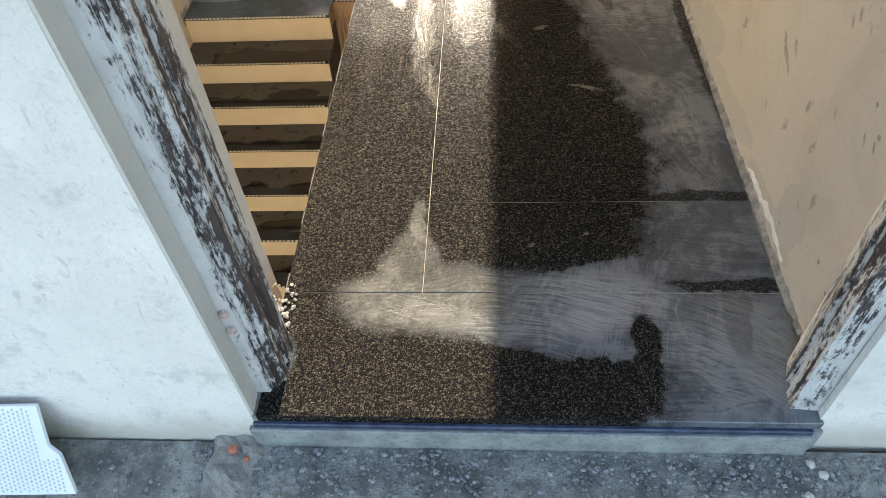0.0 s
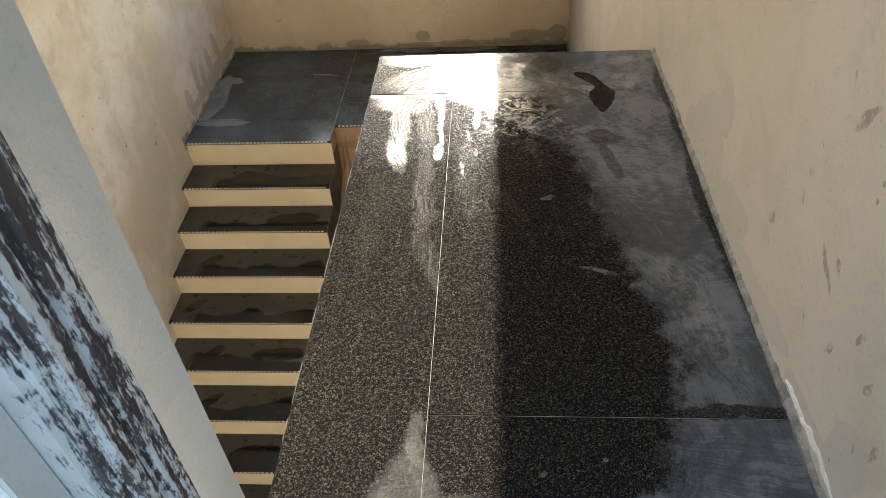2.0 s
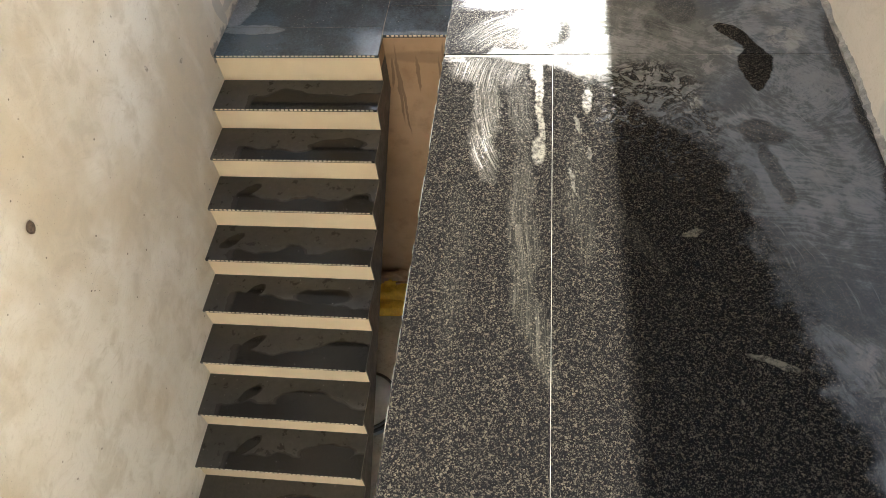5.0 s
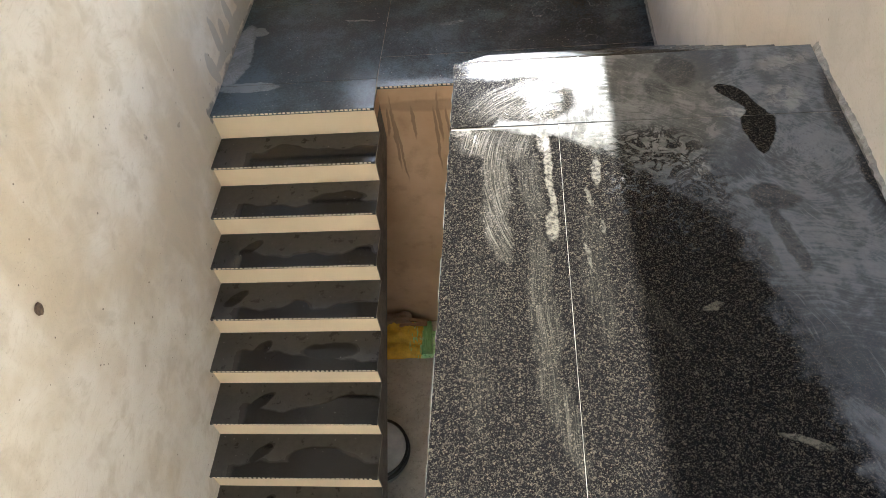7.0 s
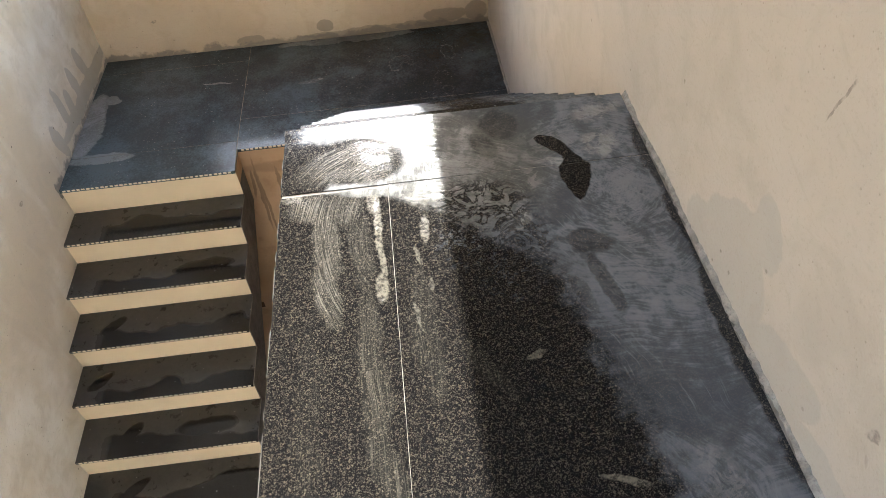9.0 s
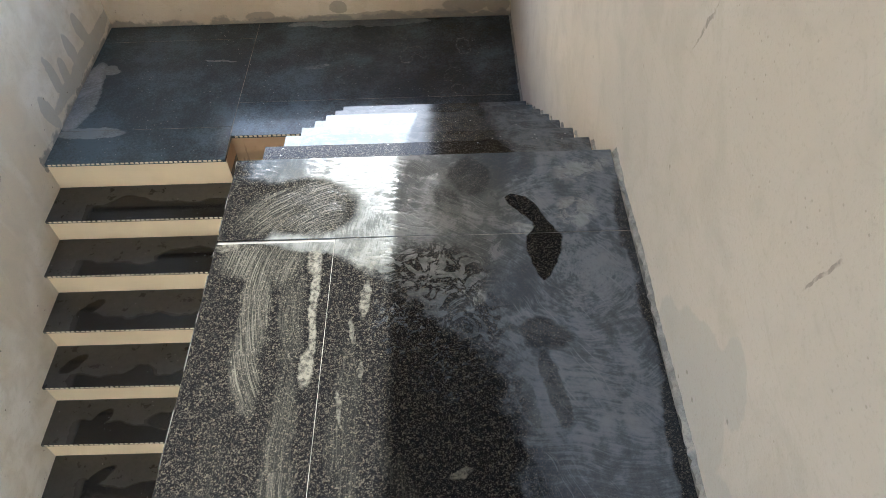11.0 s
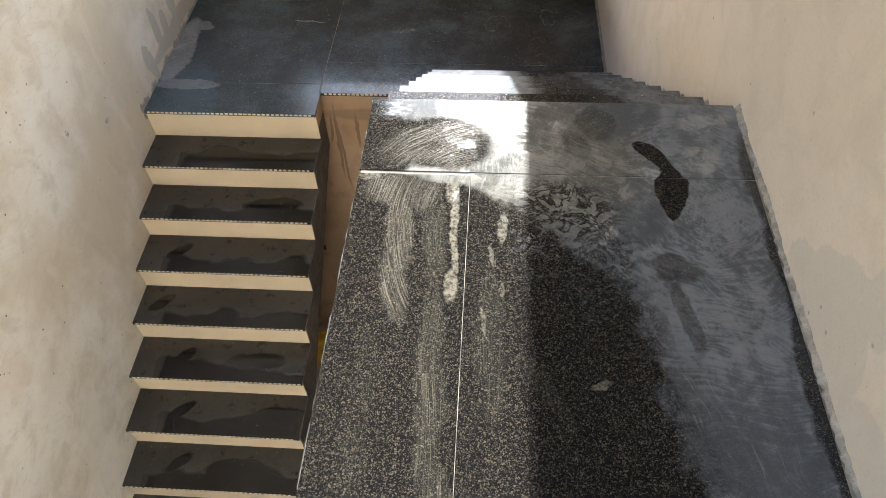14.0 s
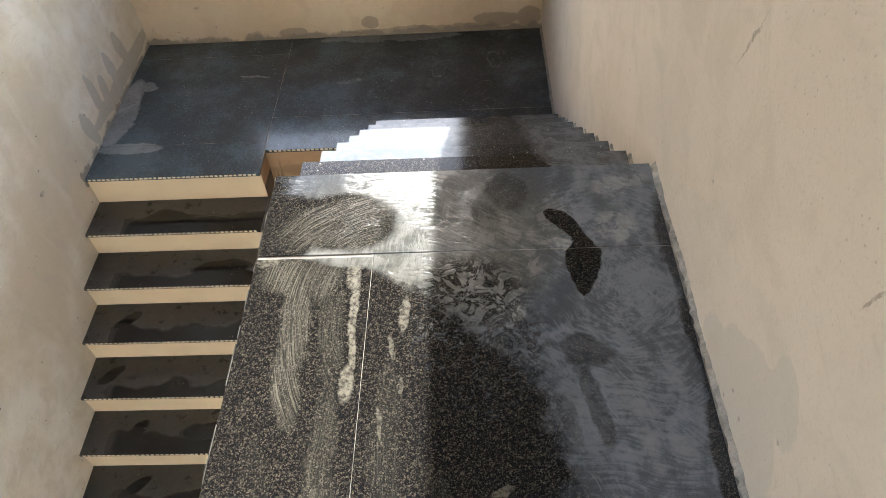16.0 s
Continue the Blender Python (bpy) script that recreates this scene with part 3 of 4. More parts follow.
M_GROUT = plain("pale_grout", (0.27, 0.245, 0.20), (0.075, 0.07, 0.06), 9.0, 0.85)
M_ARRIS = plain("chipped_granite_arris", (0.11, 0.10, 0.085), (0.05, 0.046, 0.04), 40.0, 0.8)
M_FRAME = frame_paint()
M_BLUE = plain("blue_painted_threshold", (0.010, 0.016, 0.042), (0.055, 0.07, 0.115), 34.0, 0.5)
M_SILL = concrete("threshold_cement", (0.17, 0.18, 0.175), (0.31, 0.325, 0.315), 13.0, 0.9, 0.8)
M_TILEW = plain("white_ceramic", (0.72, 0.73, 0.74), (0.66, 0.67, 0.68), 12.0, 0.4)
M_TILEG = plain("grey_ceramic_relief", (0.50, 0.51, 0.52), (0.58, 0.59, 0.6), 40.0, 0.45)
M_STONE = concrete("chippings", (0.13, 0.135, 0.14), (0.36, 0.36, 0.35), 60.0)
M_SCREW = plain("plastered_rusty_screw", (0.50, 0.40, 0.36), (0.30, 0.22, 0.19), 160.0, 0.8)
M_BRICK = plain("brick_chip", (0.42, 0.14, 0.09), (0.34, 0.12, 0.08), 30.0, 0.9)


def printed_sack():
    s = Shader("yellow_sack_with_green_print")
    x, y, z = s.split(s.warped(0.05, 0.02))
    col = s.mix(s.step(s.noise(14, 4, 0.6), 0.3, 0.7), (0.85, 0.56, 0.05), (0.60, 0.36, 0.03))
    green = s.mix(s.step(s.noise(18, 4, 0.6), 0.4, 0.65), (0.34, 0.66, 0.28), (0.60, 0.78, 0.42))
    side = s.step(x, -0.985, -0.965)
    bars = s.math('MULTIPLY', s.step(s.noise(1.0, 3, 0.6, stretch=(60, 16, 16)), 0.56, 0.60), s.step(x, -1.10, -1.06))
    col = s.mix(s.math('MAXIMUM', side, bars), col, green)
    dark = s.math('MULTIPLY', side, s.step(s.noise(1.0, 3, 0.6, stretch=(22, 60, 40)), 0.56, 0.62))
    col = s.mix(s.math('MULTIPLY', dark, 0.7), col, (0.10, 0.30, 0.10))
    s.bump(s.noise(1.0, 4, 0.6, stretch=(55, 14, 30)), 0.6, 0.012)
    return s.done(col, 0.35)


M_YELLOW = printed_sack()
M_GREEN = plain("green_plastic_sack", (0.20, 0.46, 0.16), (0.32, 0.55, 0.22), 14.0, 0.4)
M_BROWNPAPER = plain("brown_paper", (0.30, 0.20, 0.13), (0.38, 0.27, 0.18), 14.0, 0.8)
M_WOOD = plain("sawn_wood_offcut", (0.34, 0.20, 0.11), (0.26, 0.15, 0.08), 30.0, 0.7)
M_RUBBER = plain("black_rubber", (0.02, 0.02, 0.022), (0.035, 0.035, 0.035), 30.0, 0.5)
M_TUB = plain("slurry_coated_rubber", (0.20, 0.205, 0.20), (0.34, 0.345, 0.335), 9.0, 0.7)
M_SLURRYW = plain("grey_slurry_water", (0.50, 0.535, 0.56), (0.68, 0.70, 0.71), 9.0, 0.3)
M_EARTH = concrete("open_ground", (0.20, 0.17, 0.13), (0.28, 0.24, 0.18), 0.3)


# ---- mesh tools ----
def box(bm, x0, x1, y0, y1, z0, z1):
    v = [bm.verts.new(p) for p in ((x0, y0, z0), (x1, y0, z0), (x1, y1, z0), (x0, y1, z0), (x0, y0, z1), (x1, y0, z1), (x1, y1, z1), (x0, y1, z1))]
    for f in ((3, 2, 1, 0), (4, 5, 6, 7), (0, 1, 5, 4), (1, 2, 6, 5), (2, 3, 7, 6), (3, 0, 4, 7)):
        bm.faces.new([v[i] for i in f])
    return v


def prism(bm, ring, z0, z1):
    """An upright prism over a counter-clockwise ring of (x, y)."""
    lo = [bm.verts.new((x, y, z0)) for x, y in ring]
    hi = [bm.verts.new((x, y, z1)) for x, y in ring]
    bm.faces.new(lo[::-1])
    bm.faces.new(hi)
    for i in range(len(ring)):
        j = (i + 1) % len(ring)
        bm.faces.new((lo[i], lo[j], hi[j], hi[i]))


def bevel(bm, width, segments=1):
    bmesh.ops.bevel(bm, geom=bm.edges[:], offset=width, segments=segments, affect='EDGES', clamp_overlap=True)


def mesh_of(name, bm, mat, smooth=False):
    me = bpy.data.meshes.new(name)
    bmesh.ops.recalc_face_normals(bm, faces=bm.faces[:])
    bm.to_mesh(me)
    bm.free()
    for m in (mat if isinstance(mat, (list, tuple)) else [mat]):
        me.materials.append(m)
    if smooth:
        me.polygons.foreach_set("use_smooth", [True] * len(me.polygons))
    return me


def part(name, bm, mat, parent=None, label="", at=(0, 0, 0), smooth=False):
    ob = new(name, mesh_of(name, bm, mat, smooth))
    ob.location = at
    if parent:
        ob.parent = parent
    if label:
        ob["label"] = label
    return ob


def holder(name, at=(0, 0, 0)):
    ob = new(name)
    ob.location = at
    return ob


def boxed(name, dims, mat, parent=None, label="", bev=0.0, kind=""):
    bm = bmesh.new()
    for d in dims if isinstance(dims[0], (tuple, list)) else [dims]:
        box(bm, *d)
    if bev:
        bevel(bm, bev)
    ob = part(name, bm, mat, parent, label)
    if kind:
        ob["kind"] = kind
    return ob


def lump(bm, cx, cy, cz, r, rng, flat=0.7):
    """A small broken stone."""
    geo = bmesh.ops.create_icosphere(bm, subdivisions=1, radius=r)
    turn = Euler((rng.random() * 6, rng.random() * 6, rng.random() * 6)).to_matrix()
    for v in geo["verts"]:
        v.co = turn @ (v.co * (0.75 + 0.5 * rng.random()))
        v.co = Vector((v.co.x + cx, v.co.y + cy, v.co.z * flat + cz))


# ---- plan ----
EAST = 0.732          # face of the east wall
NORTH = 4.71          # face of the north wall
MID = -1.325          # level of the half landing
LOW = -3.90           # level of the floor below
TOP = 2.75            # ceiling
SLAB_W = -0.29        # open edge of the upper landing
SLAB_N = 1.88         # its last nosing
RISE_R, GO_R = 0.1656, 0.242
FIRST_L, RISE_L, GO_L = 0.195, 0.170, 0.2483
NOSE_L = 3.354        # nosing of the half landing over the lower flight
EDGE_N = 3.55         # edge of the half landing over the stairwell
FL_E = -0.945         # open side of the lower flight


def west(y):
    return -1.945 - 0.012 * (y - 3.0)


def level(i):
    """Height of tread i of the lower flight; 0 is the half landing."""
    return MID if i == 0 else MID - FIRST_L - RISE_L * (i - 1)


# ---- structure ----
# west wall, a little out of square
bm = bmesh.new()
for y0, z0, z1 in ((-1.3, LOW - 0.1, -0.272), (-0.268, -0.272, TOP)):
    prism(bm, [(west(y0) - 0.22, y0), (west(y0), y0), (west(4.94), 4.94), (west(4.94) - 0.22, 4.94)], z0, z1)
tagged(part("wall_west", bm, M_WEST), "beige putty-plastered stairwell wall with grey repair patches", "wall", kind="structure")
# anchor hole in the west wall: a short dark clay-lined socket
bm = bmesh.new()
rng = random.Random(4)
n = 14
outer, inner, deep = [], [], []
for i in range(n):
    a = 2 * math.pi * i / n
    k = 1 + 0.14 * rng.uniform(-1, 1)
    outer.append(bm.verts.new((0.004, 0.024 * k * math.cos(a), 0.032 * k * math.sin(a))))
    inner.append(bm.verts.new((0.007, 0.017 * k * math.cos(a), 0.024 * k * math.sin(a))))
    deep.append(bm.verts.new((0.0035, 0.012 * k * math.cos(a), 0.018 * k * math.sin(a))))
for i in range(n):
    j = (i + 1) % n
    bm.faces.new((outer[i], outer[j], inner[j], inner[i]))
    bm.faces.new((inner[i], inner[j], deep[j], deep[i]))
bm.faces.new(deep)
plug = part("wall_plug", bm, plain("brown_plug", (0.16, 0.11, 0.07), (0.08, 0.055, 0.04), 60, 0.9), at=(west(1.56) + 0.001, 1.56, -0.765))
tagged(plug, "small brown broken plug hole in the beige plaster wall", "wall plug")

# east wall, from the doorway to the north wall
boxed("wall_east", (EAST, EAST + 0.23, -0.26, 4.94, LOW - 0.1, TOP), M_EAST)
tagged(bpy.data.objects["wall_east"], "beige putty-plastered wall toned down for shade, with grey trowelled patches along its base", "wall", kind="structure")

# north wall with the stair window over the half landing
WX0, WX1, WZ0, WZ1 = -1.50, 0.14, -0.50, 2.55
boxed("wall_north", [(-2.16, WX0, NORTH, NORTH + 0.23, LOW - 0.1, TOP), (WX1, EAST, NORTH, NORTH + 0.23, LOW - 0.1, TOP),
                     (WX0, WX1, NORTH, NORTH + 0.23, LOW - 0.1, WZ0), (WX0, WX1, NORTH, NORTH + 0.23, WZ1, TOP)], M_NORTH)
tagged(bpy.data.objects["wall_north"], "brownish plastered end wall with a ragged grey base band", "wall", kind="structure")

# south wall with the doorway
bm = bmesh.new()
prism(bm, [(-1.99, -0.270), (-0.345, -0.270), (-0.340, 0.08), (-1.99, 0.08)], -0.7, TOP)
box(bm, -0.34, EAST, -0.20, 0.0, 2.08, TOP)
box(bm, -0.34, EAST, -0.20, 0.0, -0.7, -0.16)
box(bm, -1.99, EAST, -1.3, -1.1, LOW - 0.1, -0.27)
tagged(part("wall_south", bm, M_REVEAL), "grey plastered doorway wall with a raw chipped arris", "wall", kind="structure")
bm = bmesh.new()
box(bm, -4.5, -0.2985, -0.285, -0.272, -0.13, TOP)
box(bm, 0.715, 4.5, -0.277, -0.262, -0.13, TOP)
box(bm, -0.298, 0.7145, -0.275, -0.215, 2.085, TOP)
tagged(part("wall_facade", bm, M_WHITE), "white puttied outer wall face with scraped grey marks", "wall", kind="structure")
boxed("wall_facade_core", [(-4.5, -2.2, -0.27, -0.1, LOW, TOP), (EAST + 0.24, 4.5, -0.26, -0.1, LOW, TOP)], M_WHITE)
tagged(bpy.data.objects["wall_facade_core"], "white outer wall beyond the stairwell", "wall", kind="structure")

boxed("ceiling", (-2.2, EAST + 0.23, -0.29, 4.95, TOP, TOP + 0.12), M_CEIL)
tagged(bpy.data.objects["ceiling"], "unseen plastered stairwell ceiling, toned dark to cut bounce light", "ceiling", kind="structure")
boxed("floor", (-2.2, EAST + 0.1, -1.3, NORTH + 0.1, LOW - 0.15, LOW), M_FLOOR)
tagged(bpy.data.objects["floor"], "dusty grey cement floor at the foot of the stairs", "floor", kind="structure")
boxed("wall_under_landing", (-2.0, EAST, EDGE_N + 0.03, EDGE_N + 0.15, LOW, MID - 0.155), M_UNDER)
tagged(bpy.data.objects["wall_under_landing"], "brown plastered wall with dark slurry runs below the landing", "wall", kind="structure")
# A dark plate; its colour stands in for the shade inside a hole.
boxed("hole_shade_plate", (-1.24, -1.15, EDGE_N + 0.0265, EDGE_N + 0.0295, -2.83, -2.775), plain("shaded_hole_brown", (0.06, 0.035, 0.02), (0.09, 0.05, 0.03), 40, 0.9))
tagged(bpy.data.objects["hole_shade_plate"], "small dark rectangular plate standing for a shaded hole in the brown wall", "wall hole", kind="structure")

# outer terrace, and the open ground far below it
boxed("terrace", (-4.5, 4.5, -6.0, -0.29, -0.26, -0.10), M_GROUND)
tagged(bpy.data.objects["terrace"], "dusty grey cement floor outside the doorway", "floor", kind="structure")
bm = bmesh.new()
box(bm, -2500, 2500, -2500, 2500, LOW - 0.6, LOW - 0.2)
tagged(part("ground", bm, M_EARTH), "open dry earth around the building", "ground", kind="structure")

# ---- door frame ----
door_frame = tagged(holder("door_frame"), "dark brown door frame smeared with white plaster, no door hung", "door frame")


def jamb(ring):
    """A rebated jamb over its plan, from sill to head."""
    bm = bmesh.new()
    prism(bm, ring, 0.0, 2.08)
    return bm


part("jamb", jamb([(-0.343, -0.238), (-0.272, -0.236), (-0.268, -0.226), (-0.259, -0.226), (-0.255, -0.214), (-0.247, -0.209), (-0.247, -0.188),
                   (-0.254, -0.185), (-0.254, -0.172), (-0.247, -0.168), (-0.247, -0.135), (-0.343, -0.135)]), M_FRAME, door_frame, "dark brown jamb with white plaster smears")
part("jamb", jamb([(0.669, -0.256), (0.7145, -0.260), (0.730, -0.259), (0.730, -0.150), (0.694, -0.154), (0.688, -0.165), (0.676, -0.200), (0.682, -0.204), (0.682, -0.219), (0.671, -0.224)]),
     M_FRAME, door_frame, "grey plaster-smeared jamb")
boxed("head", (-0.246, 0.668, -0.238, -0.14, 2.02, 2.079), M_FRAME, door_frame)
for k, (bx, bz) in enumerate(((-0.307, 0.207), (-0.307, 0.253))):
    bm = bmesh.new()
    bmesh.ops.create_cone(bm, cap_ends=True, segments=10, radius1=0.010, radius2=0.007, depth=0.006)
    ob = part("anchor_screw", bm, M_SCREW, door_frame, "plaster-smeared rusty screw head")
    ob.matrix_local = pose(bx + 0.02, -0.2405, bz, 90, 0, 0)

# plaster band round the frame on the outside
bm = bmesh.new()
prism(bm, [(-0.298, -0.2845), (-0.2945, -0.2825), (-0.2965, -0.2385), (-0.344, -0.2385), (-0.344, -0.2715), (-0.298, -0.2715)], -0.1, 2.075)
tagged(part("trim", bm, M_REVEAL), "grey plaster return beside the door frame", "trim", kind="structure")

# ---- threshold ----
sill = tagged(holder("threshold"), "grey cement door threshold with a blue-stained front edge", "threshold")
boxed("sill_body", (-0.32, 0.73, -0.283, -0.2, -0.16, -0.0345), M_SILL, sill)
boxed("jamb_foot", (-0.346, -0.2905, -0.2845, -0.03, -0.16, -0.0015), M_MORTAR, sill, "rough mortar packing under the jamb")
boxed("lip", (-0.30, 0.708, -0.292, -0.262, -0.034, -0.0205), M_BLUE, sill, "blue-stained stone lip", 0.002)
boxed("lower_band", (-0.31, 0.714, -0.296, -0.2835, -0.104, -0.037), M_SILL, sill, "", 0.002)

# ---- upper landing ----
up = tagged(holder("upper_landing"), "black granite upper landing with dried grey polishing slurry", "landing", kind="structure")
boxed("slab_core", (SLAB_W + 0.012, EAST - 0.004, -0.198, SLAB_N - 0.02, -0.15, -0.021), M_UNDER, up)
boxed("bedding", (SLAB_W + 0.004, EAST - 0.003, -0.26, SLAB_N - 0.012, -0.0208, -0.0015), M_GROUT, up, "pale grout bed showing in the joints")
G = 0.0007


def slab_tile(x0, x1, y0, y1, mat, parent, top=0.0, thick=0.02, bev=0.0012):
    bm = bmesh.new()
    box(bm, x0 + G, x1 - G, y0 + G, y1 - G, top - thick, top)
    bevel(bm, bev)
    return part("tile", bm, mat, parent)


EDGE = EAST - 0.012
for r in ((SLAB_W, EDGE, -0.286, 0.0), (SLAB_W, 0.0, 0.0, 1.58), (0.0, EDGE, 0.0, 0.262), (0.0, EDGE, 0.262, 1.588), (SLAB_W, EDGE, 1.588, SLAB_N)):
    slab_tile(*r, M_SLAB, up)
# chipped pale arris along the open edge
bm = bmesh.new()
rng = random.Random(8)
y = -0.2
while y < SLAB_N - 0.01:
    d = rng.uniform(0.01, 0.06)
    if rng.random() < 0.5:
        w = rng.uniform(0.0006, 0.0014)
        box(bm, SLAB_W - 0.0005, SLAB_W + w, y, y + d, -0.004, 0.0006)
    y += d
part("chipped_edge", bm, M_ARRIS, up, "pale chipped stone edge")

# mortar fillet between landing and east wall
def fillet(name, x0, x1, y0, y1, z, h, seed, mat, step=0.012):
    """A rough, uneven mortar strip against a wall along y; x0 is the wall side."""
    rng = random.Random(seed)
    bm = bmesh.new()
    rows = []
    y = y0
    while y <= y1:
        w = 0.6 + 0.5 * noise.noise((y * 7, seed, 0)) + 0.35 * rng.uniform(-1, 1) * 0.6
        hh = h * (0.7 + 0.6 * noise.noise((y * 5, 3, seed)) + 0.25 * rng.uniform(-1, 1))
        xe = x0 + (x1 - x0) * max(0.15, w)
        pts = [(x0, z - 0.002), (x0, z + max(0.003, hh)), (x0 + (xe - x0) * 0.55, z + max(0.003, hh) * 0.55), (xe, z + 0.0005), (xe, z - 0.002)]
        rows.append([bm.verts.new((px, y, pz)) for px, pz in pts])
        y += step
    for a, b in zip(rows, rows[1:]):
        for i in range(len(a) - 1):
            bm.faces.new((a[i], a[i + 1], b[i + 1], b[i]))
    bm.faces.new(rows[0][::-1])
    bm.faces.new(rows[-1])
    return part(name, bm, mat)


tagged(fillet("trim", EAST + 0.001, EAST - 0.016, -0.1, SLAB_N, 0.0, 0.016, 3, M_MORTAR), "rough grey mortar fillet along the wall base", "trim", kind="structure")
tagged(fillet("trim", EAST + 0.001, EAST - 0.02, 3.6, NORTH, MID, 0.02, 5, M_MORTAR), "rough grey mortar fillet along the wall base", "trim", kind="structure")
# smear of white putty near the doorway end
bm = bmesh.new()
cols = []
for i in range(40):
    f = i / 39
    y = 0.34 - 0.28 * f
    h = (0.012 + 0.03 * math.sin(math.pi * f) * (0.7 + 0.5 * noise.noise((f * 9, 2, 0))))
    zb = 0.018 + 0.012 * noise.noise((f * 7, 5, 0))
    cols.append([bm.verts.new((EAST + 0.002 - 0.007 * math.sin(math.pi * g) * (0.6 + 0.5 * noise.noise((f * 14, g * 6, 1))), y, zb + h * g)) for g in (0, 0.25, 0.5, 0.75, 1)])
for a, b in zip(cols, cols[1:]):
    for i in range(4):
        bm.faces.new((a[i], a[i + 1], b[i + 1], b[i]))
tagged(part("putty_smear", bm, M_WHITE), "smear of white putty at the base of the wall", "putty")

# ---- half landing ----
mid = tagged(holder("half_landing"), "black granite half landing with dusty footprints", "landing", kind="structure")
bm = bmesh.new()
prism(bm, [(west(NOSE_L) - 0.02, NOSE_L + 0.034), (FL_E - 0.015, NOSE_L + 0.034), (FL_E - 0.015, EDGE_N + 0.024), (EAST, EDGE_N + 0.024), (EAST, NORTH), (west(NORTH) - 0.02, NORTH)], MID - 0.15, MID - 0.021)
part("slab_core", bm, M_UNDER, mid)
bm = bmesh.new()
prism(bm, [(west(NOSE_L) - 0.02, NOSE_L + 0.012), (FL_E - 0.004, NOSE_L + 0.012), (FL_E - 0.004, EDGE_N + 0.012), (EAST, EDGE_N + 0.012), (EAST, NORTH), (west(NORTH) - 0.02, NORTH)], MID - 0.0205, MID - 0.0018)
part("bedding", bm, M_GROUT, mid)
JX = -0.958


def mid_tile(ring):
    bm = bmesh.new()
    cx, cy = sum(p[0] for p in ring) / 4, sum(p[1] for p in ring) / 4
    ring = [(x - math.copysign(0.0018, x - cx), y - math.copysign(0.0018, y - cy)) for x, y in ring]
    prism(bm, ring, MID - 0.02, MID)
    bevel(bm, 0.001)
    part("tile", bm, M_MID, mid)


WL = west(4.0) - 0.012
mid_tile([(WL, NOSE_L), (FL_E, NOSE_L), (JX, 3.634), (WL, 3.634)])
mid_tile([(WL, 3.634), (JX, 3.634), (JX, 4.527), (WL, 4.527)])
mid_tile([(WL, 4.527), (JX, 4.527), (JX, NORTH - 0.004), (WL, NORTH - 0.004)])
mid_tile([(JX + 0.005, EDGE_N), (EDGE, EDGE_N), (EDGE, 3.854), (JX, 3.854)])
mid_tile([(JX, 3.854), (EDGE, 3.854), (EDGE, NORTH - 0.004), (JX, NORTH - 0.004)])


def dash_mesh(length, seed, pitch=0.027):
    """Little cream dashes set along a nosing, on x, facing -y."""
    rng = random.Random(seed)
    bm = bmesh.new()
    x = 0.008
    while x < length - 0.02:
        d = pitch * rng.uniform(0.55, 0.72)
        box(bm, x, x + d, -0.0024, 0.0005, -0.0047, 0.0047)
        x += pitch
    return mesh_of("nosing_dashes", bm, M_CREAM)


def dashes(parent, x0, length, y, z, seed, turn=0):
    ob = new("nosing_dashes", dash_mesh(length, seed))
    ob.parent = parent
    ob.matrix_local = pose(x0, y, z, 0, 0, turn)
    ob["label"] = "cream dashed inlay along the nosing"
    return ob


dashes(mid, west(NOSE_L) + 0.01, FL_E - west(NOSE_L) - 0.015, NOSE_L + 0.001, MID - 0.0060, 50)
dashes(mid, FL_E + 0.01, SLAB_W - FL_E, EDGE_N + 0.001, MID - 0.0060, 51)

# ---- lower flight ----
lower = tagged(holder("lower_flight"), "lower stair flight with wet black granite treads and cream risers", "staircase", kind="structure")
STEPS = 15
# waist slab and rough steps, one solid under the treads
bm = bmesh.new()
ring = [(NOSE_L + 0.028, MID - 0.03)]
for i in range(1, STEPS):
    ring += [(NOSE_L - GO_L * (i - 1) + 0.028, level(i) - 0.019), (NOSE_L - GO_L * i + 0.028, level(i) - 0.019)]
low_y = ring[-1][0]
ring += [(low_y, LOW), (low_y + 0.3, LOW), (EDGE_N + 0.024, MID - 0.42), (EDGE_N + 0.024, MID - 0.152), (NOSE_L + 0.033, MID - 0.152), (NOSE_L + 0.033, MID - 0.03)]
clean = [ring[0]]
for p in ring[1:]:
    if (abs(p[0] - clean[-1][0]) + abs(p[1] - clean[-1][1])) > 1e-4:
        clean.append(p)
xa, xb = -2.0, FL_E - 0.016
va = [bm.verts.new((xa, y, z)) for y, z in clean]
vb = [bm.verts.new((xb, y, z)) for y, z in clean]
bm.faces.new(va)
bm.faces.new(vb[::-1])
for i in range(len(clean)):
    j = (i + 1) % len(clean)
    bm.faces.new((va[i], va[j], vb[j], vb[i]))
part("waist_slab", bm, M_CORE, lower, "raw dark step core")
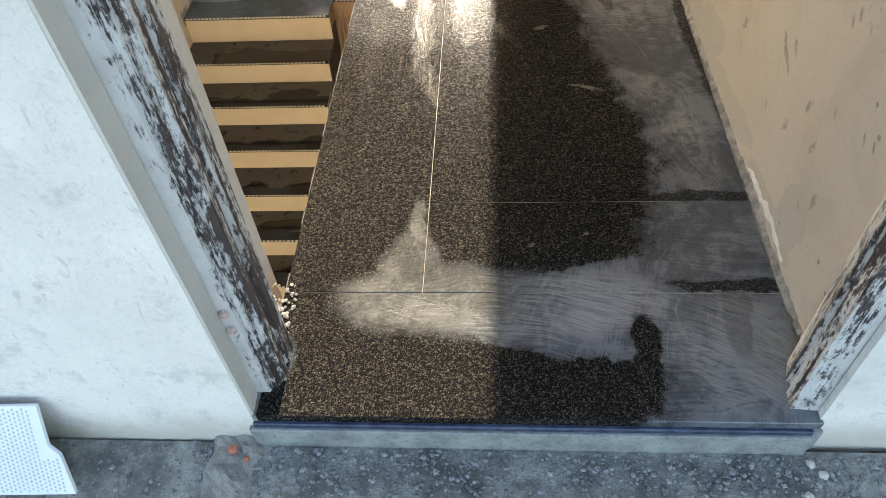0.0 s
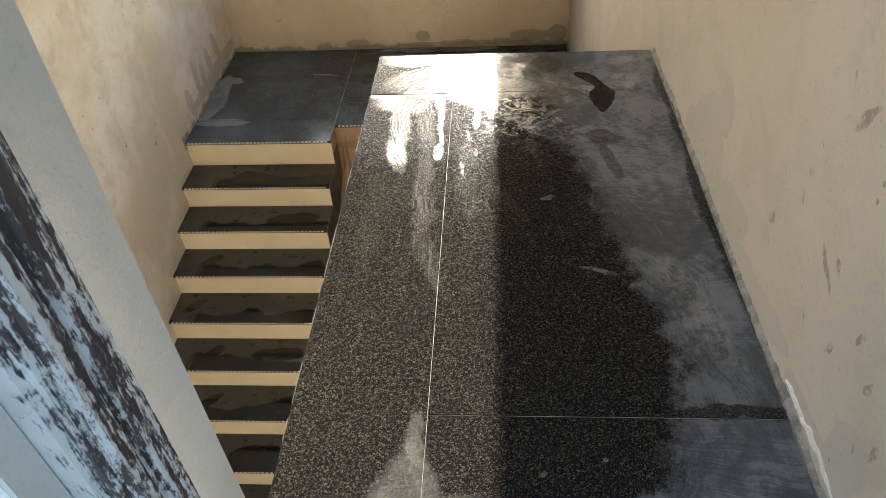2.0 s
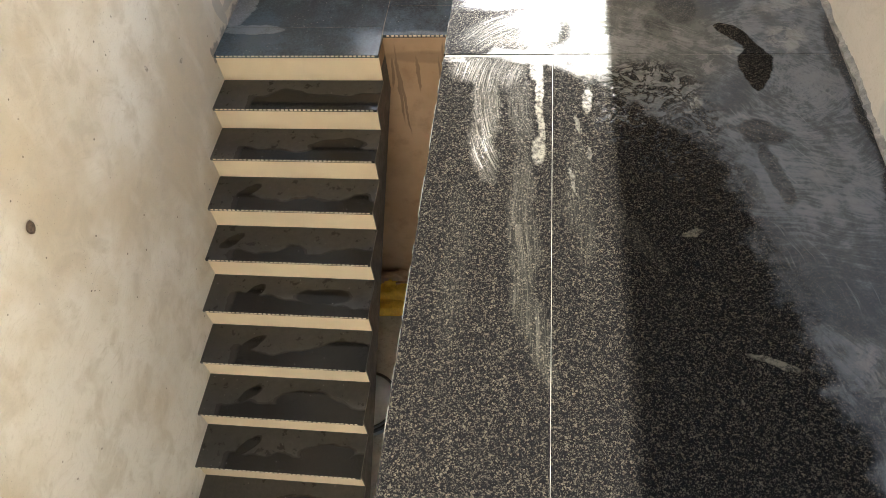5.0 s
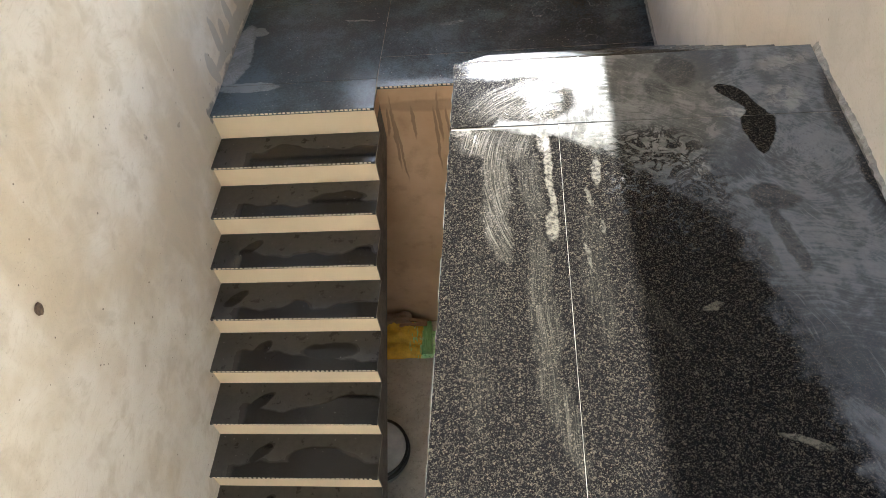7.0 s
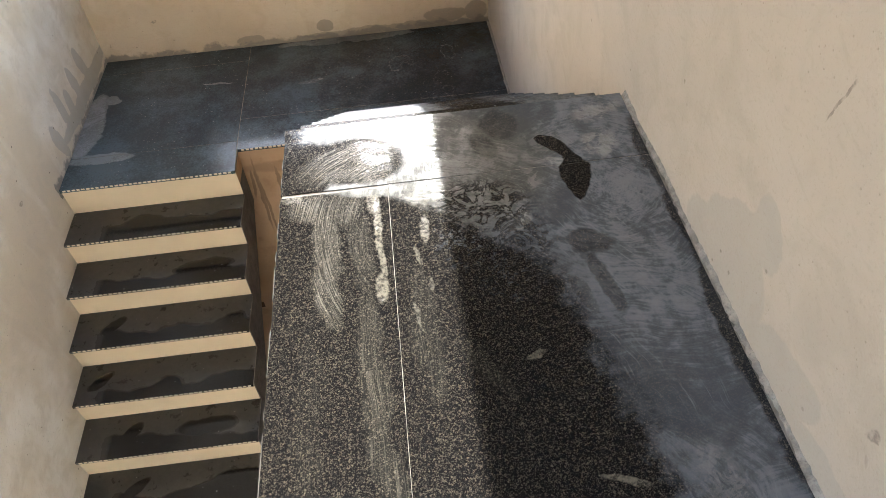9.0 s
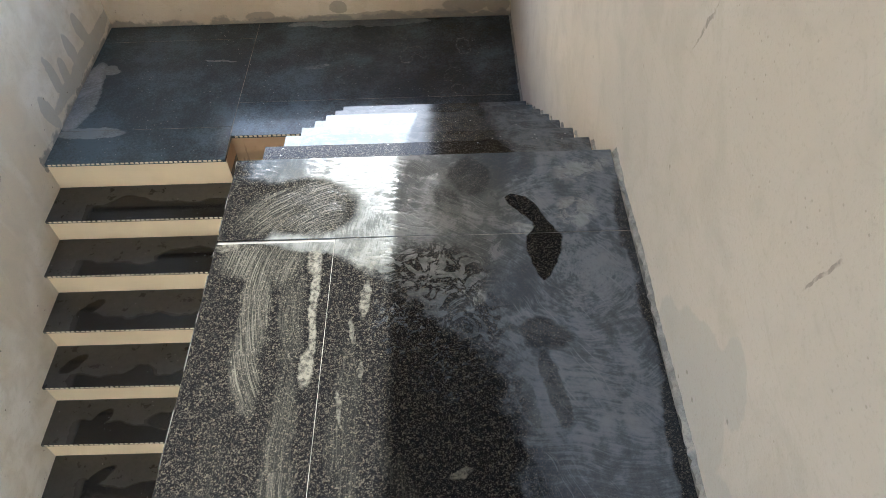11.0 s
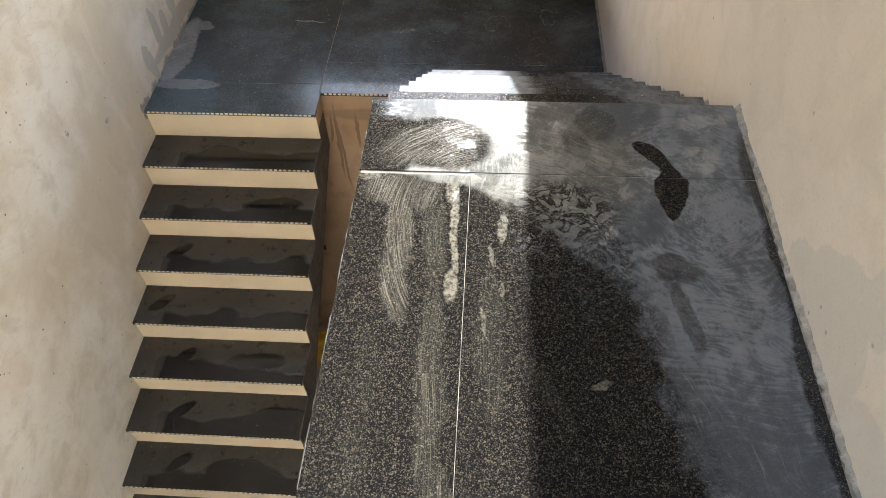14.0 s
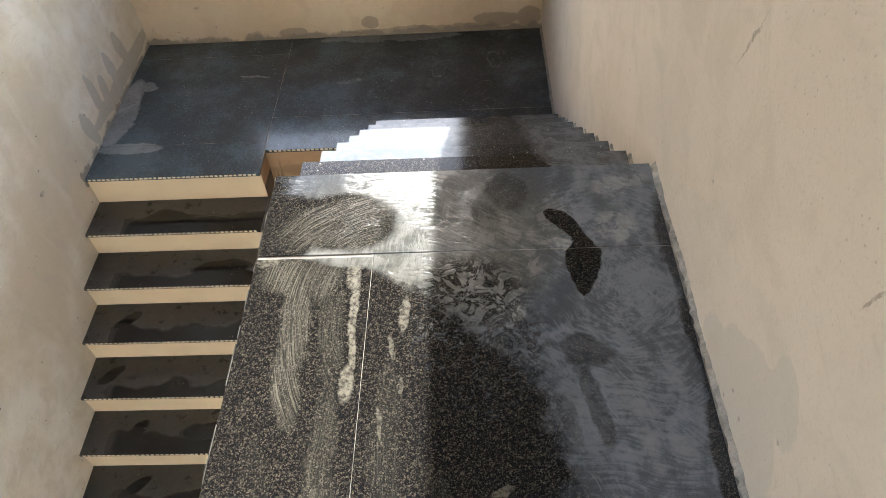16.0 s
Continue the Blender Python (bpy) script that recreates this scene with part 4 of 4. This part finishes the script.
for i in range(STEPS):
    yn, zt = NOSE_L - GO_L * i, level(i)
    xw = west(yn) - 0.012
    if i:
        bm = bmesh.new()
        box(bm, xw, FL_E, 0.0, GO_L + 0.018, -0.018, 0.0)
        bevel(bm, 0.0015)
        part("tread", bm, M_TREAD, lower, at=(0, yn, zt))
        bm = bmesh.new()
        box(bm, FL_E + 0.0003, FL_E + 0.0022, yn + 0.002, yn + GO_L + 0.016, zt - 0.012, zt - 0.001)
        box(bm, FL_E - 0.0038, FL_E - 0.0012, yn + 0.018, yn + 0.027, zt - RISE_L + 0.002, zt - 0.021)
        part("edge_line", bm, M_GROUT, lower, "pale grout line along the open edge")
        dashes(lower, west(yn) + 0.01, FL_E - west(yn) - 0.015, yn + 0.001, zt - 0.0058, i)
    foot = level(i + 1) if i + 1 < STEPS else LOW
    bm = bmesh.new()
    box(bm, xw, FL_E - 0.004, yn + 0.017, yn + 0.0275, foot + 0.0005, zt - 0.0205)
    bevel(bm, 0.0008)
    part("riser", bm, M_RISER, lower)

# ---- upper flight, going down from the landing ----
upper = tagged(holder("upper_flight"), "upper stair flight with slurry-wet granite treads and cream risers", "staircase", kind="structure")
bm = bmesh.new()
ring = [(SLAB_N - 0.03, -0.021)]
for j in range(8):
    yn, zt = SLAB_N + GO_R * j - 0.03, -RISE_R * j - 0.021
    if j:
        ring.append((yn - GO_R, zt))
        ring.append((yn, zt))
ring.append((SLAB_N + GO_R * 7 - 0.03, MID - 0.03))
ring.append((SLAB_N + GO_R * 7 - 0.03, MID - 0.35))
ring.append((SLAB_N - 0.2, -0.36))
ring.append((SLAB_N - 0.2, -0.1505))
ring.append((SLAB_N - 0.03, -0.1505))
clean = [ring[0]]
for p in ring[1:]:
    if abs(p[0] - clean[-1][0]) + abs(p[1] - clean[-1][1]) > 1e-4:
        clean.append(p)
va = [bm.verts.new((SLAB_W + 0.016, y, z)) for y, z in clean]
vb = [bm.verts.new((EAST - 0.002, y, z)) for y, z in clean]
bm.faces.new(va)
bm.faces.new(vb[::-1])
for i in range(len(clean)):
    j = (i + 1) % len(clean)
    bm.faces.new((va[i], va[j], vb[j], vb[i]))
part("waist_slab", bm, M_UNDER, upper)
for j in range(8):
    yn, zt = SLAB_N + GO_R * j, -RISE_R * j
    if j:
        bm = bmesh.new()
        box(bm, SLAB_W + 0.004, EDGE, yn - GO_R - 0.018, yn, zt - 0.018, zt)
        bevel(bm, 0.0015)
        part("tread", bm, M_FLIGHT, upper)
        # crumbling mortar where the tread meets the wall
        f = fillet("mortar_edge", EAST + 0.001, EAST - 0.016, yn - GO_R, yn - 0.006, zt - 0.004, 0.008, 60 + j, M_MORTAR)
        f.parent = upper
    bm = bmesh.new()
    box(bm, SLAB_W + 0.008, EAST - 0.004, yn - 0.0285, yn - 0.018, zt - RISE_R + 0.0005, zt - 0.0205)
    bevel(bm, 0.0008)
    part("riser", bm, M_RISER, upper)

# ---- things on the floor below ----
def sack(name, mat, cx, cy, z, lx, ly, h, turn, seed, label):
    """A slack folded plastic sack."""
    bm = bmesh.new()
    bmesh.ops.create_grid(bm, x_segments=26, y_segments=18, size=0.5)
    top = bm.verts[:]
    for v in top:
        x, y = v.co.x, v.co.y
        e = min(0.5 - abs(x), 0.5 - abs(y)) * 2
        puff = min(1, e * 3.2) ** 0.5 if e > 0 else 0
        crease = 0.45 * noise.noise((x * 4 + seed, y * 7, seed)) + 0.3 * abs(noise.noise((x * 9, y * 12 + seed, 2))) + 0.35 * abs(noise.noise((x * 15 + seed, y * 2.5, 4)))
        v.co = Vector((x * lx * (1 + 0.07 * noise.noise((y * 5, seed, 1))), y * ly * (1 + 0.09 * noise.noise((x * 5, seed, 7))), h * puff * (0.75 + crease)))
    ext = bmesh.ops.extrude_face_region(bm, geom=bm.faces[:])
    for v in ext["geom"]:
        if isinstance(v, bmesh.types.BMVert):
            v.co.z = 0.0
    ob = part(name, bm, mat, smooth=True)
    ob.matrix_world = pose(cx, cy, z, 0, 0, turn)
    return tagged(ob, label, "sack", "plastic sacks below the stairs")


sack("plastic_sack", M_YELLOW, -1.14, 3.33, LOW, 0.58, 0.26, 0.08, 2, 1.0, "crumpled yellow plastic sack lying on the cement floor")
sack("plastic_sack", M_YELLOW, -1.20, 3.43, LOW + 0.07, 0.50, 0.22, 0.08, -3, 2.3, "crumpled yellow plastic sack folded on another")
sack("plastic_sack", M_GREEN, -0.94, 3.38, LOW + 0.05, 0.10, 0.33, 0.05, 5, 4.1, "light green printed plastic sack beside the yellow ones")
sack("paper_sack", M_BROWNPAPER, -1.24, 3.50, LOW + 0.135, 0.34, 0.12, 0.06, 8, 6.2, "crumpled brown paper sack on top of the pile")
for (cx, cy, cz, lx, turn) in ((-1.07, 3.49, LOW + 0.165, 0.28, -6), (-1.05, 3.45, LOW + 0.155, 0.24, 3)):
    bm = bmesh.new()
    box(bm, -lx / 2, lx / 2, -0.014, 0.014, 0, 0.022)
    bevel(bm, 0.002)
    ob = part("wood_offcut", bm, M_WOOD)
    ob.matrix_world = pose(cx, cy, cz - 0.02, 0, 0, turn)
    tagged(ob, "brown sawn wooden offcut lying on the sacks", "wood offcut", "wood offcuts")

tub = tagged(holder("tub", (-1.21, 2.27, LOW)), "black rubber tub filled with grey slurry water", "tub")


def lathe(profile, seg=32, ring=False):
    bm = bmesh.new()
    rings = []
    for r, z in profile:
        rings.append([bm.verts.new((r * math.cos(2 * math.pi * i / seg), r * math.sin(2 * math.pi * i / seg), z)) for i in range(seg)])
    for a, b in zip(rings, rings[1:]):
        for i in range(seg):
            j = (i + 1) % seg
            bm.faces.new((a[i], a[j], b[j], b[i]))
    if not ring:
        bm.faces.new(rings[0][::-1])
        bm.faces.new(rings[-1])
    return bm


part("shell", lathe([(0.15, 0.0), (0.17, 0.02), (0.205, 0.22), (0.215, 0.26), (0.228, 0.28), (0.228, 0.296), (0.221, 0.299), (0.216, 0.290), (0.20, 0.2), (0.15, 0.03)]), M_TUB, tub, "grey slurry-coated shell", smooth=True)
part("rim", lathe([(0.212, 0.216), (0.240, 0.22), (0.242, 0.23), (0.222, 0.235), (0.209, 0.225), (0.212, 0.216)], ring=True), M_RUBBER, tub, "raised rubber rim", smooth=True)
part("rim", lathe([(0.222, 0.283), (0.236, 0.287), (0.237, 0.297), (0.224, 0.303), (0.217, 0.294), (0.222, 0.283)], ring=True), M_RUBBER, tub, "black rubber lip", smooth=True)
part("slurry_water", lathe([(0.205, 0.24), (0.2155, 0.284), (0.15, 0.287), (0.05, 0.287)]), M_SLURRYW, tub, "grey slurry water", smooth=True)

# ---- outside the doorway ----
tile = tagged(holder("anti_skid_tile"), "white ceramic anti-skid tile with a diamond relief, leaning on the wall", "tile")
bm = bmesh.new()
ring = [(-0.42, 0.0), (0.0, 0.0), (-0.012, 0.085), (-0.03, 0.105), (-0.033, 0.19), (-0.42, 0.19)]
lo = [bm.verts.new((x, 0.0, z)) for x, z in ring]
hi = [bm.verts.new((x, 0.008, z)) for x, z in ring]
bm.faces.new(lo)
bm.faces.new(hi[::-1])
for i in range(len(ring)):
    j = (i + 1) % len(ring)
    bm.faces.new((lo[i], lo[j], hi[j], hi[i]))
part("body", bm, M_TILEW, tile)
bm = bmesh.new()
p = 0.0085
for a in range(48):
    for b in range(22):
        cx, cz = -0.41 + a * p, 0.008 + b * p + (p / 2 if a % 2 else 0)
        if cz > 0.183 or cx > (-0.012 if cz < 0.08 else -0.045):
            continue
        k = 0.0036
        ring = [bm.verts.new((cx + dx, -0.0004, cz + dz)) for dx, dz in ((k, 0), (0, k), (-k, 0), (0, -k))]
        tip = bm.verts.new((cx, -0.0022, cz))
        for i in range(4):
            bm.faces.new((ring[i], ring[(i + 1) % 4], tip))
part("relief", bm, M_TILEG, tile, "raised diamond grid")["kind"] = "stuff"
tile.matrix_world = pose(-0.632, -0.40, -0.098, -30, 0, 2)

rng = random.Random(21)
bm = bmesh.new()
rows, cols = 22, 10
grid = []
for i in range(rows):
    f = i / (rows - 1)
    line = []
    for j in range(cols):
        g = j / (cols - 1)
        x = -0.40 + 0.10 * g + 0.012 * noise.noise((f * 5, 1, 0))
        y = -0.285 - 0.24 * f
        e = math.sin(math.pi * min(1, max(0, g)))
        line.append(bm.verts.new((x, y, -0.102 + (0.03 * e ** 0.5) * (0.8 + 0.6 * noise.noise((x * 30, y * 30, 0))) * (1 - 0.3 * f) + 0.004 * rng.uniform(-1, 1) * e)))
    grid.append(line)
for a, b in zip(grid, grid[1:]):
    for i in range(cols - 1):
        bm.faces.new((a[i], a[i + 1], b[i + 1], b[i]))
tagged(part("mortar_ridge", bm, M_MORTAR), "rough grey mortar ridge set on the cement floor", "mortar ridge")

bm = bmesh.new()
for i in range(4200):
    x = rng.uniform(-1.1, 1.1)
    if x < -0.42:
        y = -0.29 - abs(rng.gauss(0, 0.12))
        if rng.random() < 0.6:
            continue
    else:
        y = -0.30 - abs(rng.gauss(0, 0.07))
    r = rng.choice((0.0013, 0.0016, 0.002, 0.0026, 0.0035, 0.0055)) * rng.uniform(0.7, 1.2)
    lump(bm, x, y, -0.1 + r * 0.4, r, rng)
tagged(part("gravel", bm, M_STONE), "loose grey mortar chippings along the threshold", "gravel", kind="stuff")
for (x, y, r, m, lab) in ((-0.345, -0.318, 0.011, M_BRICK, "small red brick chip on the mortar"), (-0.315, -0.335, 0.007, M_BRICK, "small red brick chip on the mortar"),
                          (0.72, -0.315, 0.009, M_WHITE, "white plaster chip on the ground"), (0.735, -0.335, 0.010, M_WHITE, "white plaster chip on the ground"), (0.70, -0.375, 0.009, M_WHITE, "white plaster chip on the ground")):
    bm = bmesh.new()
    lump(bm, 0, 0, 0, r, rng, 0.6)
    ob = part("chip", bm, m, at=(x, y, -0.1 + r * 0.45 + (0.022 if x < 0 else 0)))
    tagged(ob, lab, "chip", "chips by the threshold")
# crumbs of mortar beside the west jamb
bm = bmesh.new()
for i in range(110):
    r = rng.uniform(0.0012, 0.0048)
    lump(bm, rng.uniform(-0.33, -0.262) + 0.0, rng.uniform(-0.13, 0.02), r * 0.4, r, rng)
tagged(part("mortar_crumbs", bm, M_MORTAR), "pale mortar crumbs beside the door frame", "rubble", kind="stuff")
